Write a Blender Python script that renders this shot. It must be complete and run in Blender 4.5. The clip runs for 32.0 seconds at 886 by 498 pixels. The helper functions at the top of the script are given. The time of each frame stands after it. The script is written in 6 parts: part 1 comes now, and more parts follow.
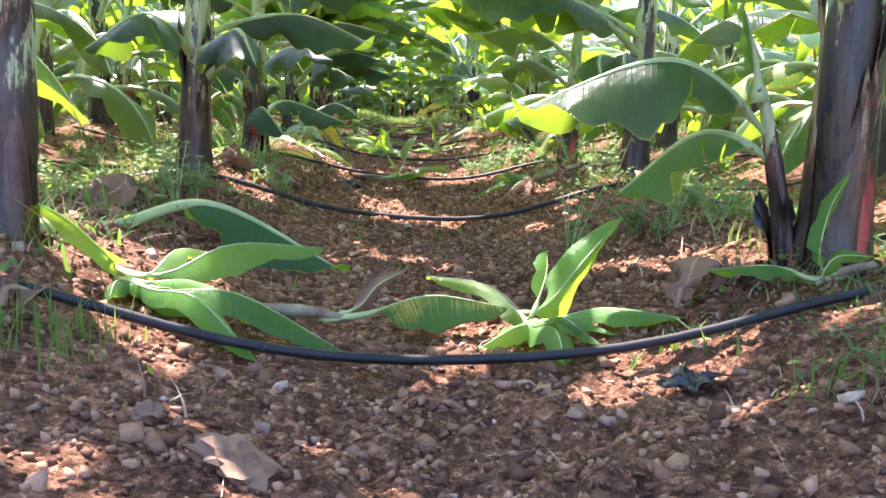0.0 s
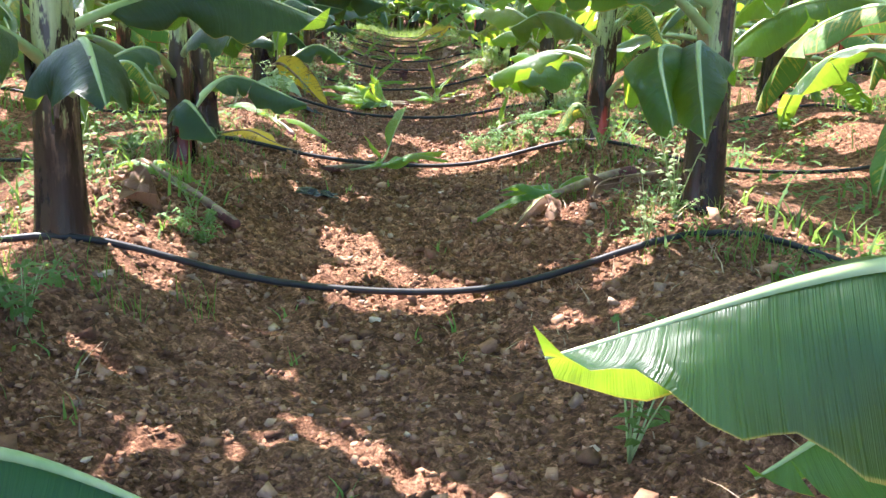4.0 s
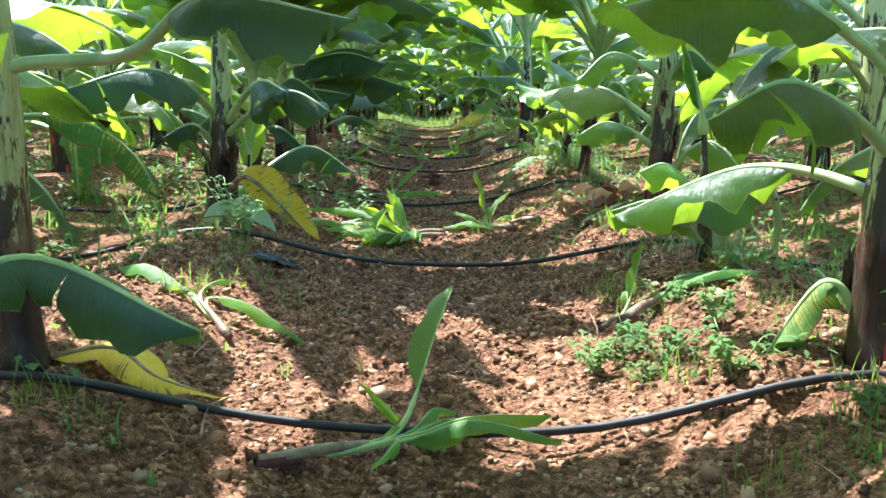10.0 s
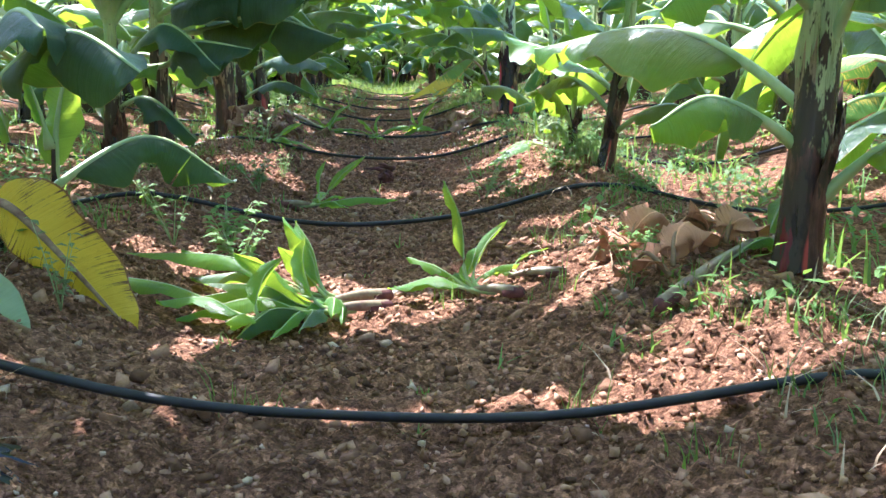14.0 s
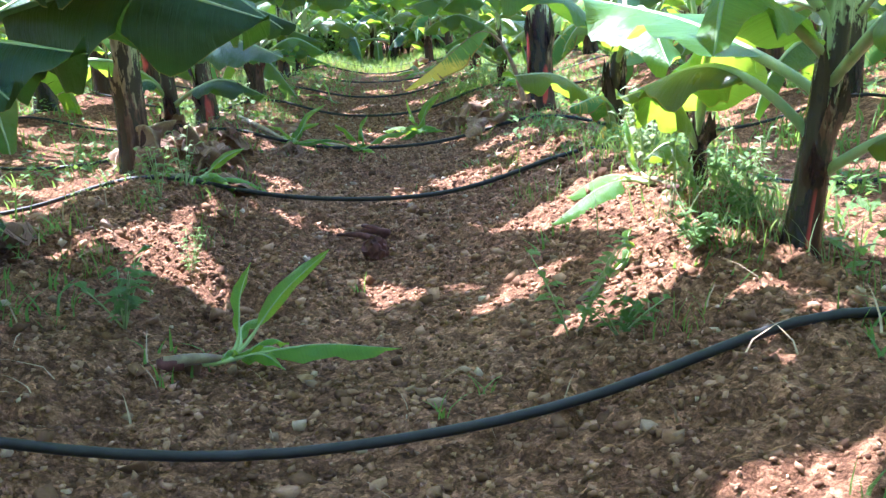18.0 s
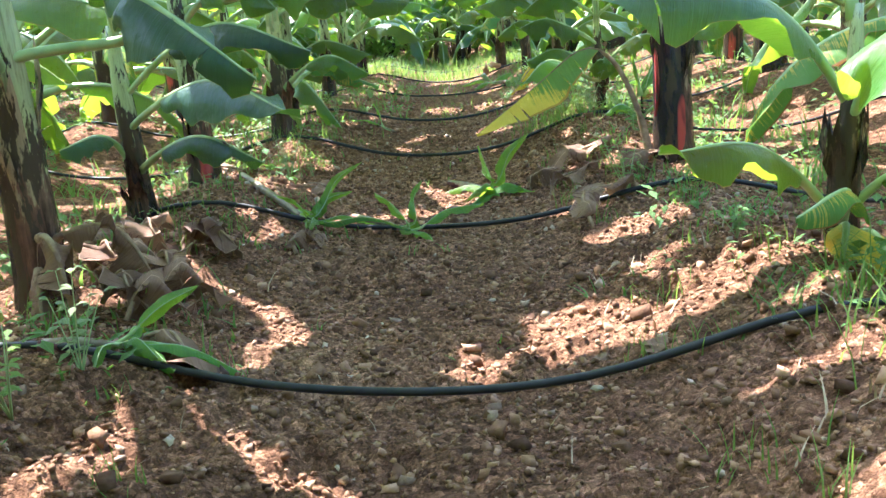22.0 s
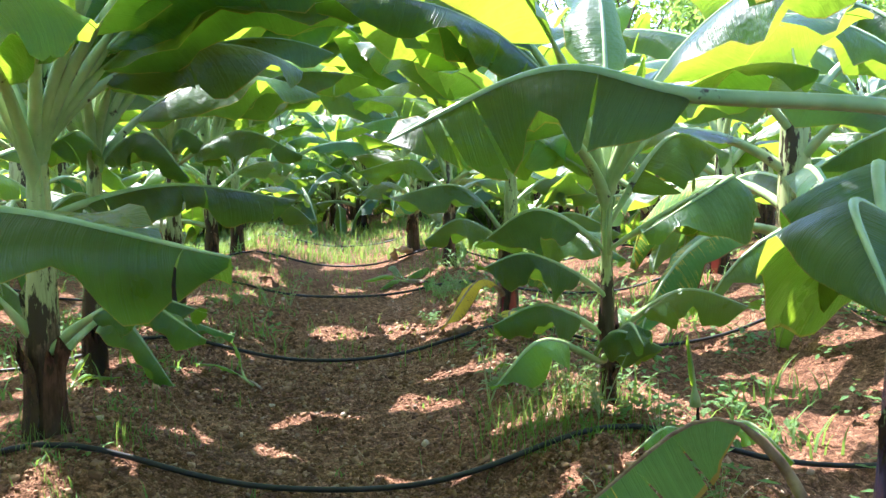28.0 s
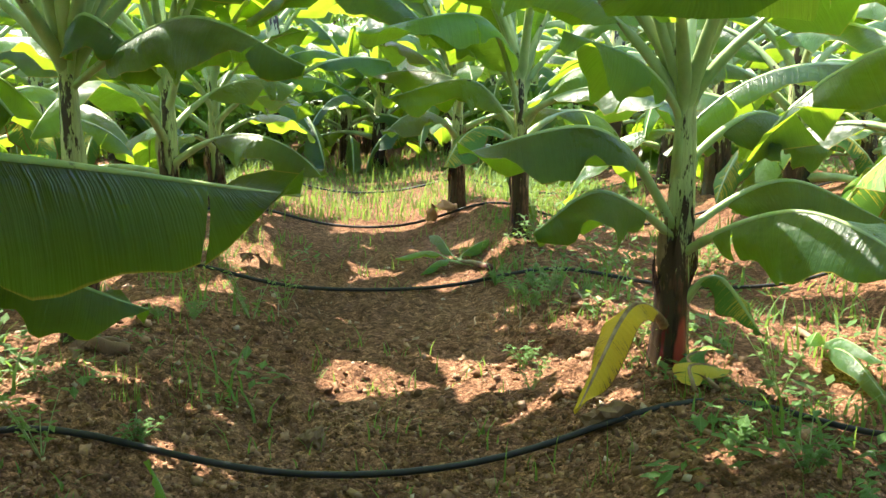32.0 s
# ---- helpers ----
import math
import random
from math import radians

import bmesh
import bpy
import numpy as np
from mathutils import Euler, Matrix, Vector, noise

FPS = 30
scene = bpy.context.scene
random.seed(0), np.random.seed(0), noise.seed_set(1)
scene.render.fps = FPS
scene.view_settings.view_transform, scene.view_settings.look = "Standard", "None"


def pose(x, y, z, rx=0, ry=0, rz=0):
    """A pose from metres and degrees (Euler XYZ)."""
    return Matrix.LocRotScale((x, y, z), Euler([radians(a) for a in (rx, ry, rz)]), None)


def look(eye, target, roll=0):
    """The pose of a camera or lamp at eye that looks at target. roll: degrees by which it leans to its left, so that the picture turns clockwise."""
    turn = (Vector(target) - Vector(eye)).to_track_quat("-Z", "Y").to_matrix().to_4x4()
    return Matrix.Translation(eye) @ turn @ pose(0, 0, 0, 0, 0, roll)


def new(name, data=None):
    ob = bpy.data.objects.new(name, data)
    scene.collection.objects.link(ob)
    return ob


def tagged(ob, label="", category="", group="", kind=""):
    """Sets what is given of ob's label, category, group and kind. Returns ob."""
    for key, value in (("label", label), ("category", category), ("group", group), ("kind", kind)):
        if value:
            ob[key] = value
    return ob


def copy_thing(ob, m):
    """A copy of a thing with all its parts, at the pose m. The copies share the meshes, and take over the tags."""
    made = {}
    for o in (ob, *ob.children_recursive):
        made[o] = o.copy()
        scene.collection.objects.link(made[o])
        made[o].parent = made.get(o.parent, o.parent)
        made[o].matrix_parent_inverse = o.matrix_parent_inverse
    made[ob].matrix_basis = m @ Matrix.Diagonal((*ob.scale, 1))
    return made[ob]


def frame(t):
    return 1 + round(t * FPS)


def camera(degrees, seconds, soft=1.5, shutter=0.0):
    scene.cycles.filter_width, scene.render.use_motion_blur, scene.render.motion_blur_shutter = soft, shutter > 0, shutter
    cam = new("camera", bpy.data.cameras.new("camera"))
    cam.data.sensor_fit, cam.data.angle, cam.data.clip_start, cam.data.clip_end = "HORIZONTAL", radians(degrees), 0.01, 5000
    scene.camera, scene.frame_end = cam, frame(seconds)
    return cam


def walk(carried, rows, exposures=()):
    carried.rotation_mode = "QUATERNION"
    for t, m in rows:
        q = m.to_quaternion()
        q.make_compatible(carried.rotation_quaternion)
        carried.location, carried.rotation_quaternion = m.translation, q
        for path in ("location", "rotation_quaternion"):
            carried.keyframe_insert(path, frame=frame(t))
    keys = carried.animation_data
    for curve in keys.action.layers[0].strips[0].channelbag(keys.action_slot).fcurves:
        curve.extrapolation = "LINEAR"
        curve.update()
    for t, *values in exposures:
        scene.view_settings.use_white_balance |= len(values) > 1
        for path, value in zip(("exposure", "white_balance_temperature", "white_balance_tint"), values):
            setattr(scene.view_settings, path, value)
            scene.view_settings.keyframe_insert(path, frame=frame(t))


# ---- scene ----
cam = camera(49.2, 32.0)
PATH = [
    (0, (-0.091, 0.521, 0.534), (-0.075, 2.499, 0.238), 2.3),
    (0.5, (-0.1, 0.635, 0.668), (-0.011, 2.604, 0.33), 1.1),
    (1, (-0.038, 0.825, 0.715), (0.051, 2.793, 0.369), 0.2),
    (1.5, (-0.03, 0.97, 0.734), (0.024, 2.941, 0.402), 0.5),
    (2, (-0.074, 1.149, 0.759), (-0.027, 3.12, 0.424), 0.4),
    (2.5, (-0.087, 1.268, 0.829), (-0.048, 3.237, 0.48), 0.8),
    (4.5, (-0.002, 2.18, 0.882), (-0.055, 4.111, 0.365), 1.3),
    (5, (-0.009, 2.4, 0.884), (-0.134, 4.358, 0.494), 2.5),
    (5.5, (-0.048, 2.66, 0.859), (-0.119, 4.631, 0.528), 3.3),
    (6, (-0.08, 2.906, 0.845), (-0.138, 4.884, 0.557), 1.7),
    (6.5, (-0.076, 3.144, 0.805), (-0.181, 5.116, 0.486), 0.7),
    (7, (-0.151, 3.382, 0.804), (-0.254, 5.352, 0.476), 0.8),
    (7.5, (-0.181, 3.572, 0.808), (-0.204, 5.541, 0.454), 0.3),
    (8, (-0.152, 3.828, 0.79), (-0.167, 5.796, 0.437), 0.2),
    (8.5, (-0.161, 4.101, 0.813), (-0.189, 6.072, 0.472), 0.3),
    (9, (-0.191, 4.389, 0.802), (-0.193, 6.362, 0.47), 0.1),
    (9.5, (-0.176, 4.641, 0.804), (-0.185, 6.617, 0.497), -0.7),
    (10, (-0.195, 4.861, 0.824), (-0.258, 6.834, 0.498), -0.2),
    (10.5, (-0.244, 5.127, 0.837), (-0.316, 7.087, 0.447), -0.2),
    (11, (-0.198, 5.456, 0.82), (-0.283, 7.414, 0.422), -1.3),
    (11.5, (-0.196, 5.729, 0.811), (-0.239, 7.689, 0.413), 0.2),
    (12, (-0.232, 6.044, 0.784), (-0.184, 7.987, 0.311), 0.2),
    (12.5, (-0.219, 6.337, 0.774), (-0.19, 8.293, 0.355), -1.0),
    (13, (-0.206, 6.624, 0.778), (-0.213, 8.585, 0.385), -0.2),
    (13.5, (-0.242, 6.964, 0.756), (-0.248, 8.925, 0.363), 0.0),
    (14, (-0.201, 7.325, 0.763), (-0.197, 9.285, 0.368), 0.0),
    (14.5, (-0.199, 7.604, 0.769), (-0.214, 9.571, 0.407), -0.4),
    (15, (-0.267, 7.895, 0.767), (-0.32, 9.866, 0.43), -0.5),
    (15.5, (-0.258, 8.203, 0.761), (-0.321, 10.175, 0.431), -1.1),
    (17.5, (-0.274, 9.506, 0.845), (-0.306, 11.47, 0.465), -3.3),
    (18, (-0.288, 9.79, 0.808), (-0.292, 11.737, 0.347), -3.3),
    (18.5, (-0.292, 10.04, 0.835), (-0.282, 11.99, 0.39), -4.7),
    (19, (-0.287, 10.305, 0.84), (-0.448, 12.258, 0.441), -4.4),
    (19.5, (-0.373, 10.567, 0.839), (-0.627, 12.503, 0.405), -3.4),
    (20, (-0.434, 10.811, 0.875), (-0.712, 12.737, 0.412), -3.1),
    (20.5, (-0.383, 11.133, 0.886), (-0.667, 13.057, 0.417), -3.4),
    (21, (-0.351, 11.382, 0.92), (-0.513, 13.324, 0.469), -4.1),
    (21.5, (-0.386, 11.609, 0.922), (-0.529, 13.55, 0.462), -4.5),
    (22, (-0.356, 11.865, 0.919), (-0.502, 13.804, 0.451), -4.7),
    (22.5, (-0.349, 12.061, 0.928), (-0.441, 14.012, 0.5), -4.7),
    (23, (-0.434, 12.33, 0.888), (-0.477, 14.292, 0.499), -2.8),
    (23.5, (-0.46, 12.527, 0.905), (-0.492, 14.489, 0.516), -2.3),
    (24, (-0.416, 12.802, 0.904), (-0.456, 14.762, 0.511), -2.7),
    (24.5, (-0.435, 13.036, 0.872), (-0.458, 15.0, 0.499), -2.3),
    (26.5, (-0.496, 14.082, 0.945), (-0.566, 16.049, 0.588), 1.3),
    (27, (-0.51, 14.338, 1.065), (-0.587, 16.303, 0.697), 0.4),
    (27.5, (-0.541, 14.559, 1.165), (-0.575, 16.546, 0.941), 0.9),
    (28, (-0.555, 14.779, 1.225), (-0.458, 16.767, 1.031), -0.5),
    (28.5, (-0.512, 15.035, 1.213), (-0.476, 17.023, 0.994), -0.9),
    (29, (-0.514, 15.335, 1.185), (-0.525, 17.32, 0.942), 0.1),
    (29.5, (-0.546, 15.683, 1.204), (-0.529, 17.664, 0.933), 1.1),
    (30, (-0.568, 16.084, 1.189), (-0.671, 18.06, 0.898), 2.1),
    (30.5, (-0.662, 16.468, 1.177), (-0.817, 18.442, 0.898), 3.3),
    (31, (-0.775, 16.813, 1.175), (-0.868, 18.788, 0.872), 1.4),
    (31.5, (-0.822, 17.208, 1.181), (-0.947, 19.187, 0.925), 1.2),
    (32, (-0.819, 17.648, 1.193), (-0.731, 19.615, 0.845), 0.4),
]
EXPOSURES = [(0, 2.74, 5600, 31), (1, 2.78, 5450, 29), (2.5, 2.72, 5450, 28), (5, 2.78, 5250, 23), (6, 2.90, 4500, 26), (7.5, 2.66, 5150, 16), (8, 2.74, 4850, 15), (9, 2.53, 5350, 12), (10, 2.50, 5150, 12), (11, 2.53, 4600, 19), (12, 2.62, 5050, 26), (13, 2.74, 4950, 32), (14, 2.68, 5050, 24), (15, 2.62, 4850, 21), (18, 3.01, 4900, 24), (19, 3.06, 4600, 23), (20, 3.01, 4800, 21), (21, 3.01, 5400, 15), (22, 3.08, 5200, 17), (24, 2.98, 5300, 13), (27, 3.18, 5000, 33), (28, 2.62, 5250, 20), (29, 2.52, 5500, 18), (30, 2.64, 5600, 13), (31, 2.75, 5820, 10), (32, 2.50, 6120, 10)]
walk(cam, [(t, look(eye, aim, roll)) for t, eye, aim, roll in PATH], EXPOSURES)

# ---- world, sun, exposure ----
SUN_EL, SUN_AZ = 56.0, 128.0     # degrees; azimuth from +x towards +y
world = bpy.data.worlds.new("world")
scene.world = world
world.use_nodes = True
wn = world.node_tree.nodes
sky = wn.new("ShaderNodeTexSky")
sky.sky_type, sky.sun_disc = "NISHITA", False
sky.sun_elevation, sky.sun_rotation = radians(SUN_EL), radians(90 - SUN_AZ)
sky.air_density, sky.dust_density = 1.0, 1.5
wn["Background"].inputs["Strength"].default_value = 0.12
world.node_tree.links.new(sky.outputs["Color"], wn["Background"].inputs["Color"])
sun = new("sun", bpy.data.lights.new("sun", "SUN"))
sun.data.energy, sun.data.angle, sun.data.color = 4.0, radians(0.6), (1.0, 0.88, 0.68)
sd = Vector((math.cos(radians(SUN_EL)) * math.cos(radians(SUN_AZ)), math.cos(radians(SUN_EL)) * math.sin(radians(SUN_AZ)), math.sin(radians(SUN_EL))))
sun.matrix_world = look(sd * 50, (0, 0, 0))


# ---- materials ----
class Mat:
    """A small builder for node materials."""

    def __init__(self, name):
        self.m = bpy.data.materials.new(name)
        self.m.use_nodes = True
        self.t = self.m.node_tree
        self.n = self.t.nodes
        self.b = self.n["Principled BSDF"]

    def node(self, kind, **kw):
        nd = self.n.new(kind)
        for k, v in kw.items():
            if k in nd.inputs:
                nd.inputs[k].default_value = v
        return nd

    def link(self, a, b):
        self.t.links.new(a, b)

    def noise(self, scale, detail=4.0, rough=0.6, coord="Object", stretch=None):
        tc = self.n.new("ShaderNodeTexCoord")
        nz = self.node("ShaderNodeTexNoise", Scale=scale, Detail=detail, Roughness=rough)
        if stretch:
            mp = self.node("ShaderNodeMapping")
            mp.inputs["Scale"].default_value = stretch
            self.link(tc.outputs[coord], mp.inputs["Vector"])
            self.link(mp.outputs["Vector"], nz.inputs["Vector"])
        else:
            self.link(tc.outputs[coord], nz.inputs["Vector"])
        return nz.outputs["Fac"]

    def ramp(self, fac, stops):
        r = self.n.new("ShaderNodeValToRGB")
        el = r.color_ramp.elements
        while len(el) < len(stops):
            el.new(0.5)
        for e, (p, c) in zip(el, stops):
            e.position, e.color = p, (*c, 1) if len(c) == 3 else c
        self.link(fac, r.inputs["Fac"])
        return r.outputs["Color"]

    def mix(self, fac, a, b, blend="MIX"):
        mx = self.n.new("ShaderNodeMix")
        mx.data_type, mx.blend_type = "RGBA", blend
        for sock, v in ((mx.inputs[0], fac), (mx.inputs[6], a), (mx.inputs[7], b)):
            if hasattr(v, "is_linked"):
                self.link(v, sock)
            elif isinstance(v, (int, float)):
                sock.default_value = v
            else:
                sock.default_value = (*v, 1)
        return mx.outputs[2]

    def math(self, op, a, b=0.0, c=0.0):
        nd = self.n.new("ShaderNodeMath")
        nd.operation = op
        for sock, v in zip(nd.inputs, (a, b, c)):
            if hasattr(v, "is_linked"):
                self.link(v, sock)
            else:
                sock.default_value = v
        return nd.outputs[0]

    def bump(self, height, strength=0.5, dist=0.01):
        bp = self.node("ShaderNodeBump", Strength=strength, Distance=dist)
        self.link(height, bp.inputs["Height"])
        self.link(bp.outputs["Normal"], self.b.inputs["Normal"])
        return bp.outputs["Normal"]

    def rand(self):
        return self.n.new("ShaderNodeObjectInfo").outputs["Random"]

    def island(self):
        return self.n.new("ShaderNodeNewGeometry").outputs["Random Per Island"]

    def done(self, color, rough=0.8, spec=0.3):
        if hasattr(color, "is_linked"):
            self.link(color, self.b.inputs["Base Color"])
        else:
            self.b.inputs["Base Color"].default_value = (*color, 1)
        self.b.inputs["Roughness"].default_value = rough
        self.b.inputs["Specular IOR Level"].default_value = spec
        return self.m


def soil_material():
    """Dry tilled earth: packed angular crumbs of two sizes, each of its own tone."""
    m = Mat("soil")
    big = m.noise(1.3, 5, 0.6)
    mid = m.noise(22, 5, 0.7)
    fine = m.noise(130, 5, 0.75)
    tc = m.n.new("ShaderNodeTexCoord")
    warp = m.node("ShaderNodeTexNoise", Scale=45.0, Detail=3.0)
    m.link(tc.outputs["Object"], warp.inputs["Vector"])
    sc = m.n.new("ShaderNodeVectorMath")
    sc.operation = "SCALE"
    sc.inputs["Scale"].default_value = 0.03
    m.link(warp.outputs["Color"], sc.inputs[0])
    ad = m.n.new("ShaderNodeVectorMath")
    ad.operation = "ADD"
    m.link(tc.outputs["Object"], ad.inputs[0])
    m.link(sc.outputs["Vector"], ad.inputs[1])
    tones, dists = [], []
    for scale in (58.0, 135.0):
        vo = m.node("ShaderNodeTexVoronoi", Scale=scale)
        m.link(ad.outputs["Vector"], vo.inputs["Vector"])
        sp = m.n.new("ShaderNodeSeparateColor")
        m.link(vo.outputs["Color"], sp.inputs["Color"])
        tones.append(sp.outputs[0])
        dists.append(vo.outputs["Distance"])
    c1 = m.ramp(big, [(0.3, (0.196, 0.101, 0.060)), (0.55, (0.285, 0.152, 0.090)), (0.75, (0.372, 0.212, 0.128))])
    # contrast widened: lower crumbs are darker, shade in the crevices put into colour
    c2 = m.ramp(fine, [(0.38, (0.62, 0.60, 0.58)), (0.62, (1.30, 1.30, 1.30))])
    c3 = m.ramp(mid, [(0.38, (0.58, 0.56, 0.55)), (0.62, (1.35, 1.35, 1.35))])
    c4 = m.ramp(tones[0], [(0.0, (0.55, 0.53, 0.51)), (0.8, (1.15, 1.15, 1.15)), (1.0, (1.75, 1.72, 1.68))])
    c5 = m.ramp(tones[1], [(0.0, (0.74, 0.72, 0.71)), (0.85, (1.12, 1.12, 1.12)), (1.0, (1.45, 1.45, 1.45))])
    col = c1
    for c in (c2, c3, c4, c5):
        col = m.mix(1.0, col, c, "MULTIPLY")
    h = m.math("ADD", m.math("MULTIPLY", tones[0], 0.55), m.math("MULTIPLY", tones[1], 0.28))
    h = m.math("SUBTRACT", h, m.math("MULTIPLY", dists[0], 0.5))
    h = m.math("ADD", m.math("ADD", h, m.math("MULTIPLY", fine, 0.5)), m.math("MULTIPLY", mid, 1.2))
    m.bump(h, 1.0, 0.022)
    return m.done(col, 0.95, 0.1)


def clod_material(name, a, b, c):
    m = Mat(name)
    base = m.ramp(m.island(), [(0.0, a), (0.55, b), (1.0, c)])
    fine = m.ramp(m.noise(70, 5, 0.7), [(0.3, (0.75, 0.74, 0.73)), (0.7, (1.2, 1.2, 1.2))])
    m.bump(m.noise(90, 4, 0.7), 0.6, 0.006)
    return m.done(m.mix(1.0, base, fine, "MULTIPLY"), 0.95, 0.15)


def leaf_material(name, dark, light, trans, edge, edge_w=0.985, vein=0.5, thin=0.38, rough=0.36, patch=None, patch_at=0.6, tipward=0.0):
    """Blade of a banana leaf: side veins, a pale midline, a dry margin; thin enough to let light through."""
    m = Mat(name)
    uv = m.n.new("ShaderNodeUVMap")
    sp = m.n.new("ShaderNodeSeparateXYZ")
    m.link(uv.outputs["UV"], sp.inputs[0])
    u = sp.outputs["X"]
    v = m.math("ABSOLUTE", m.math("MULTIPLY_ADD", sp.outputs["Y"], 2.0, -1.0))
    # side veins run out from the midrib, slightly forward
    ph = m.math("MULTIPLY_ADD", v, -0.05, u)
    wv = m.n.new("ShaderNodeTexNoise")
    wv.noise_dimensions = "1D"
    m.link(ph, wv.inputs["W"])
    wv.inputs["Scale"].default_value, wv.inputs["Detail"].default_value = 60.0, 3.0
    wf = m.n.new("ShaderNodeTexNoise")
    wf.noise_dimensions = "1D"
    m.link(ph, wf.inputs["W"])
    wf.inputs["Scale"].default_value, wf.inputs["Detail"].default_value = 240.0, 2.0
    vn_ = m.math("ADD", m.math("MULTIPLY", wv.outputs["Fac"], 0.6), m.math("MULTIPLY", wf.outputs["Fac"], 0.4))
    blot = m.noise(5.5, 4, 0.6)
    f = m.math("ADD", m.math("MULTIPLY", vn_, vein), m.math("MULTIPLY", blot, 1 - vein))
    f = m.math("ADD", f, m.math("MULTIPLY_ADD", m.rand(), 0.3, -0.15))
    col = m.ramp(f, [(0.3, dark), (0.7, light)])
    tcol = m.ramp(f, [(0.3, tuple(0.75 * x for x in trans)), (0.7, trans)])
    if patch:
        pf = m.math("ADD", m.math("MULTIPLY", m.noise(7, 4, 0.65), 0.5), m.math("MULTIPLY", vn_, 0.5))
        pf = m.math("ADD", pf, m.math("MULTIPLY", v, 0.12))
        if tipward:
            pf = m.math("ADD", pf, m.math("MULTIPLY_ADD", u, tipward, -0.5 * tipward))
        k = m.ramp(pf, [(patch_at - 0.03, (0, 0, 0)), (patch_at + 0.03, (1, 1, 1))])
        col, tcol = m.mix(k, col, patch), m.mix(k, tcol, patch)
    # dry margin, wandering in and out
    em = m.math("MULTIPLY_ADD", m.noise(9, 3, 0.6), -0.06, v)
    ek = m.ramp(em, [(edge_w - 0.035, (0, 0, 0)), (edge_w - 0.022, (1, 1, 1))])
    col, tcol = m.mix(ek, col, edge), m.mix(ek, tcol, edge)
    # pale midline
    mk = m.ramp(v, [(0.02, (1, 1, 1)), (0.05, (0, 0, 0))])
    col = m.mix(mk, col, tuple(min(1.0, 1.3 * x + 0.02) for x in light))
    und = m.noise(8, 3, 0.5)
    nrm = m.bump(m.math("ADD", m.math("MULTIPLY", vn_, 0.28), m.math("MULTIPLY", und, 1.6)), 0.55, 0.022)
    m.link(m.ramp(blot, [(0.3, (rough - 0.06,) * 3), (0.7, (rough + 0.12,) * 3)]), m.b.inputs["Roughness"])
    m.link(col, m.b.inputs["Base Color"])
    m.b.inputs["Specular IOR Level"].default_value = 0.32
    tr = m.n.new("ShaderNodeBsdfTranslucent")
    m.link(tcol, tr.inputs["Color"])
    m.link(nrm, tr.inputs["Normal"])
    ms = m.n.new("ShaderNodeMixShader")
    ms.inputs[0].default_value = thin
    m.link(m.b.outputs[0], ms.inputs[1])
    m.link(tr.outputs[0], ms.inputs[2])
    m.link(ms.outputs[0], m.n["Material Output"].inputs["Surface"])
    return m.m


def stem_material(name, low, mid, high, z0, z1, red=None):
    """Pseudostem: dark old sheaths below, pale green above, streaked upright."""
    m = Mat(name)
    tc = m.n.new("ShaderNodeTexCoord")
    sp = m.n.new("ShaderNodeSeparateXYZ")
    m.link(tc.outputs["Object"], sp.inputs[0])
    streak = m.noise(9, 5, 0.65, stretch=(3.5, 3.5, 0.35))
    fibre = m.noise(26, 4, 0.7, stretch=(4.0, 4.0, 0.16))
    blotch = m.noise(6, 5, 0.7, stretch=(1.6, 1.6, 0.8))
    h = m.node("ShaderNodeMapRange")
    h.inputs["From Min"].default_value, h.inputs["From Max"].default_value = z0, z1
    m.link(sp.outputs["Z"], h.inputs["Value"])
    f = m.math("ADD", h.outputs[0], m.math("MULTIPLY_ADD", blotch, 0.8, -0.4))
    f = m.math("ADD", f, m.math("MULTIPLY_ADD", streak, 0.9, -0.45))
    col = m.ramp(f, [(0.15, low), (0.40, mid), (0.47, high), (0.95, tuple(1.15 * x for x in high))])
    dk = m.ramp(streak, [(0.32, (0.50, 0.46, 0.42)), (0.46, (1, 1, 1))])
    col = m.mix(1.0, col, dk, "MULTIPLY")
    col = m.mix(1.0, col, m.ramp(fibre, [(0.33, (0.82, 0.79, 0.77)), (0.5, (1, 1, 1)), (0.7, (1.12, 1.1, 1.1))]), "MULTIPLY")
    spots = m.ramp(m.noise(7, 5, 0.7, stretch=(1.7, 1.7, 0.45)), [(0.46, (1, 1, 1)), (0.49, (0, 0, 0))])
    col = m.mix(spots, col, (0.045, 0.03, 0.022))
    if red:
        rk = m.ramp(m.noise(3.2, 3, 0.5, stretch=(2.2, 2.2, 0.5)), [(0.60, (0, 0, 0)), (0.64, (1, 1, 1))])
        rz = m.ramp(h.outputs[0], [(0.25, (1, 1, 1)), (0.6, (0, 0, 0))])
        col = m.mix(m.mix(1.0, rk, rz, "MULTIPLY"), col, red)
    m.bump(m.math("ADD", streak, m.math("MULTIPLY", fibre, 0.3)), 0.5, 0.010)
    return m.done(col, 0.27, 0.5)


M_SOIL = soil_material()
M_CLOD = clod_material("clod_soil", (0.095, 0.050, 0.030), (0.255, 0.138, 0.080), (0.46, 0.28, 0.175))
M_STONE = clod_material("stone", (0.26, 0.165, 0.112), (0.38, 0.26, 0.185), (0.60, 0.48, 0.36))
M_LEAF = leaf_material("banana_leaf", (0.007, 0.028, 0.017), (0.030, 0.088, 0.040), (0.56, 0.86, 0.03), (0.42, 0.34, 0.05), 0.985, 0.26, 0.34, 0.31)
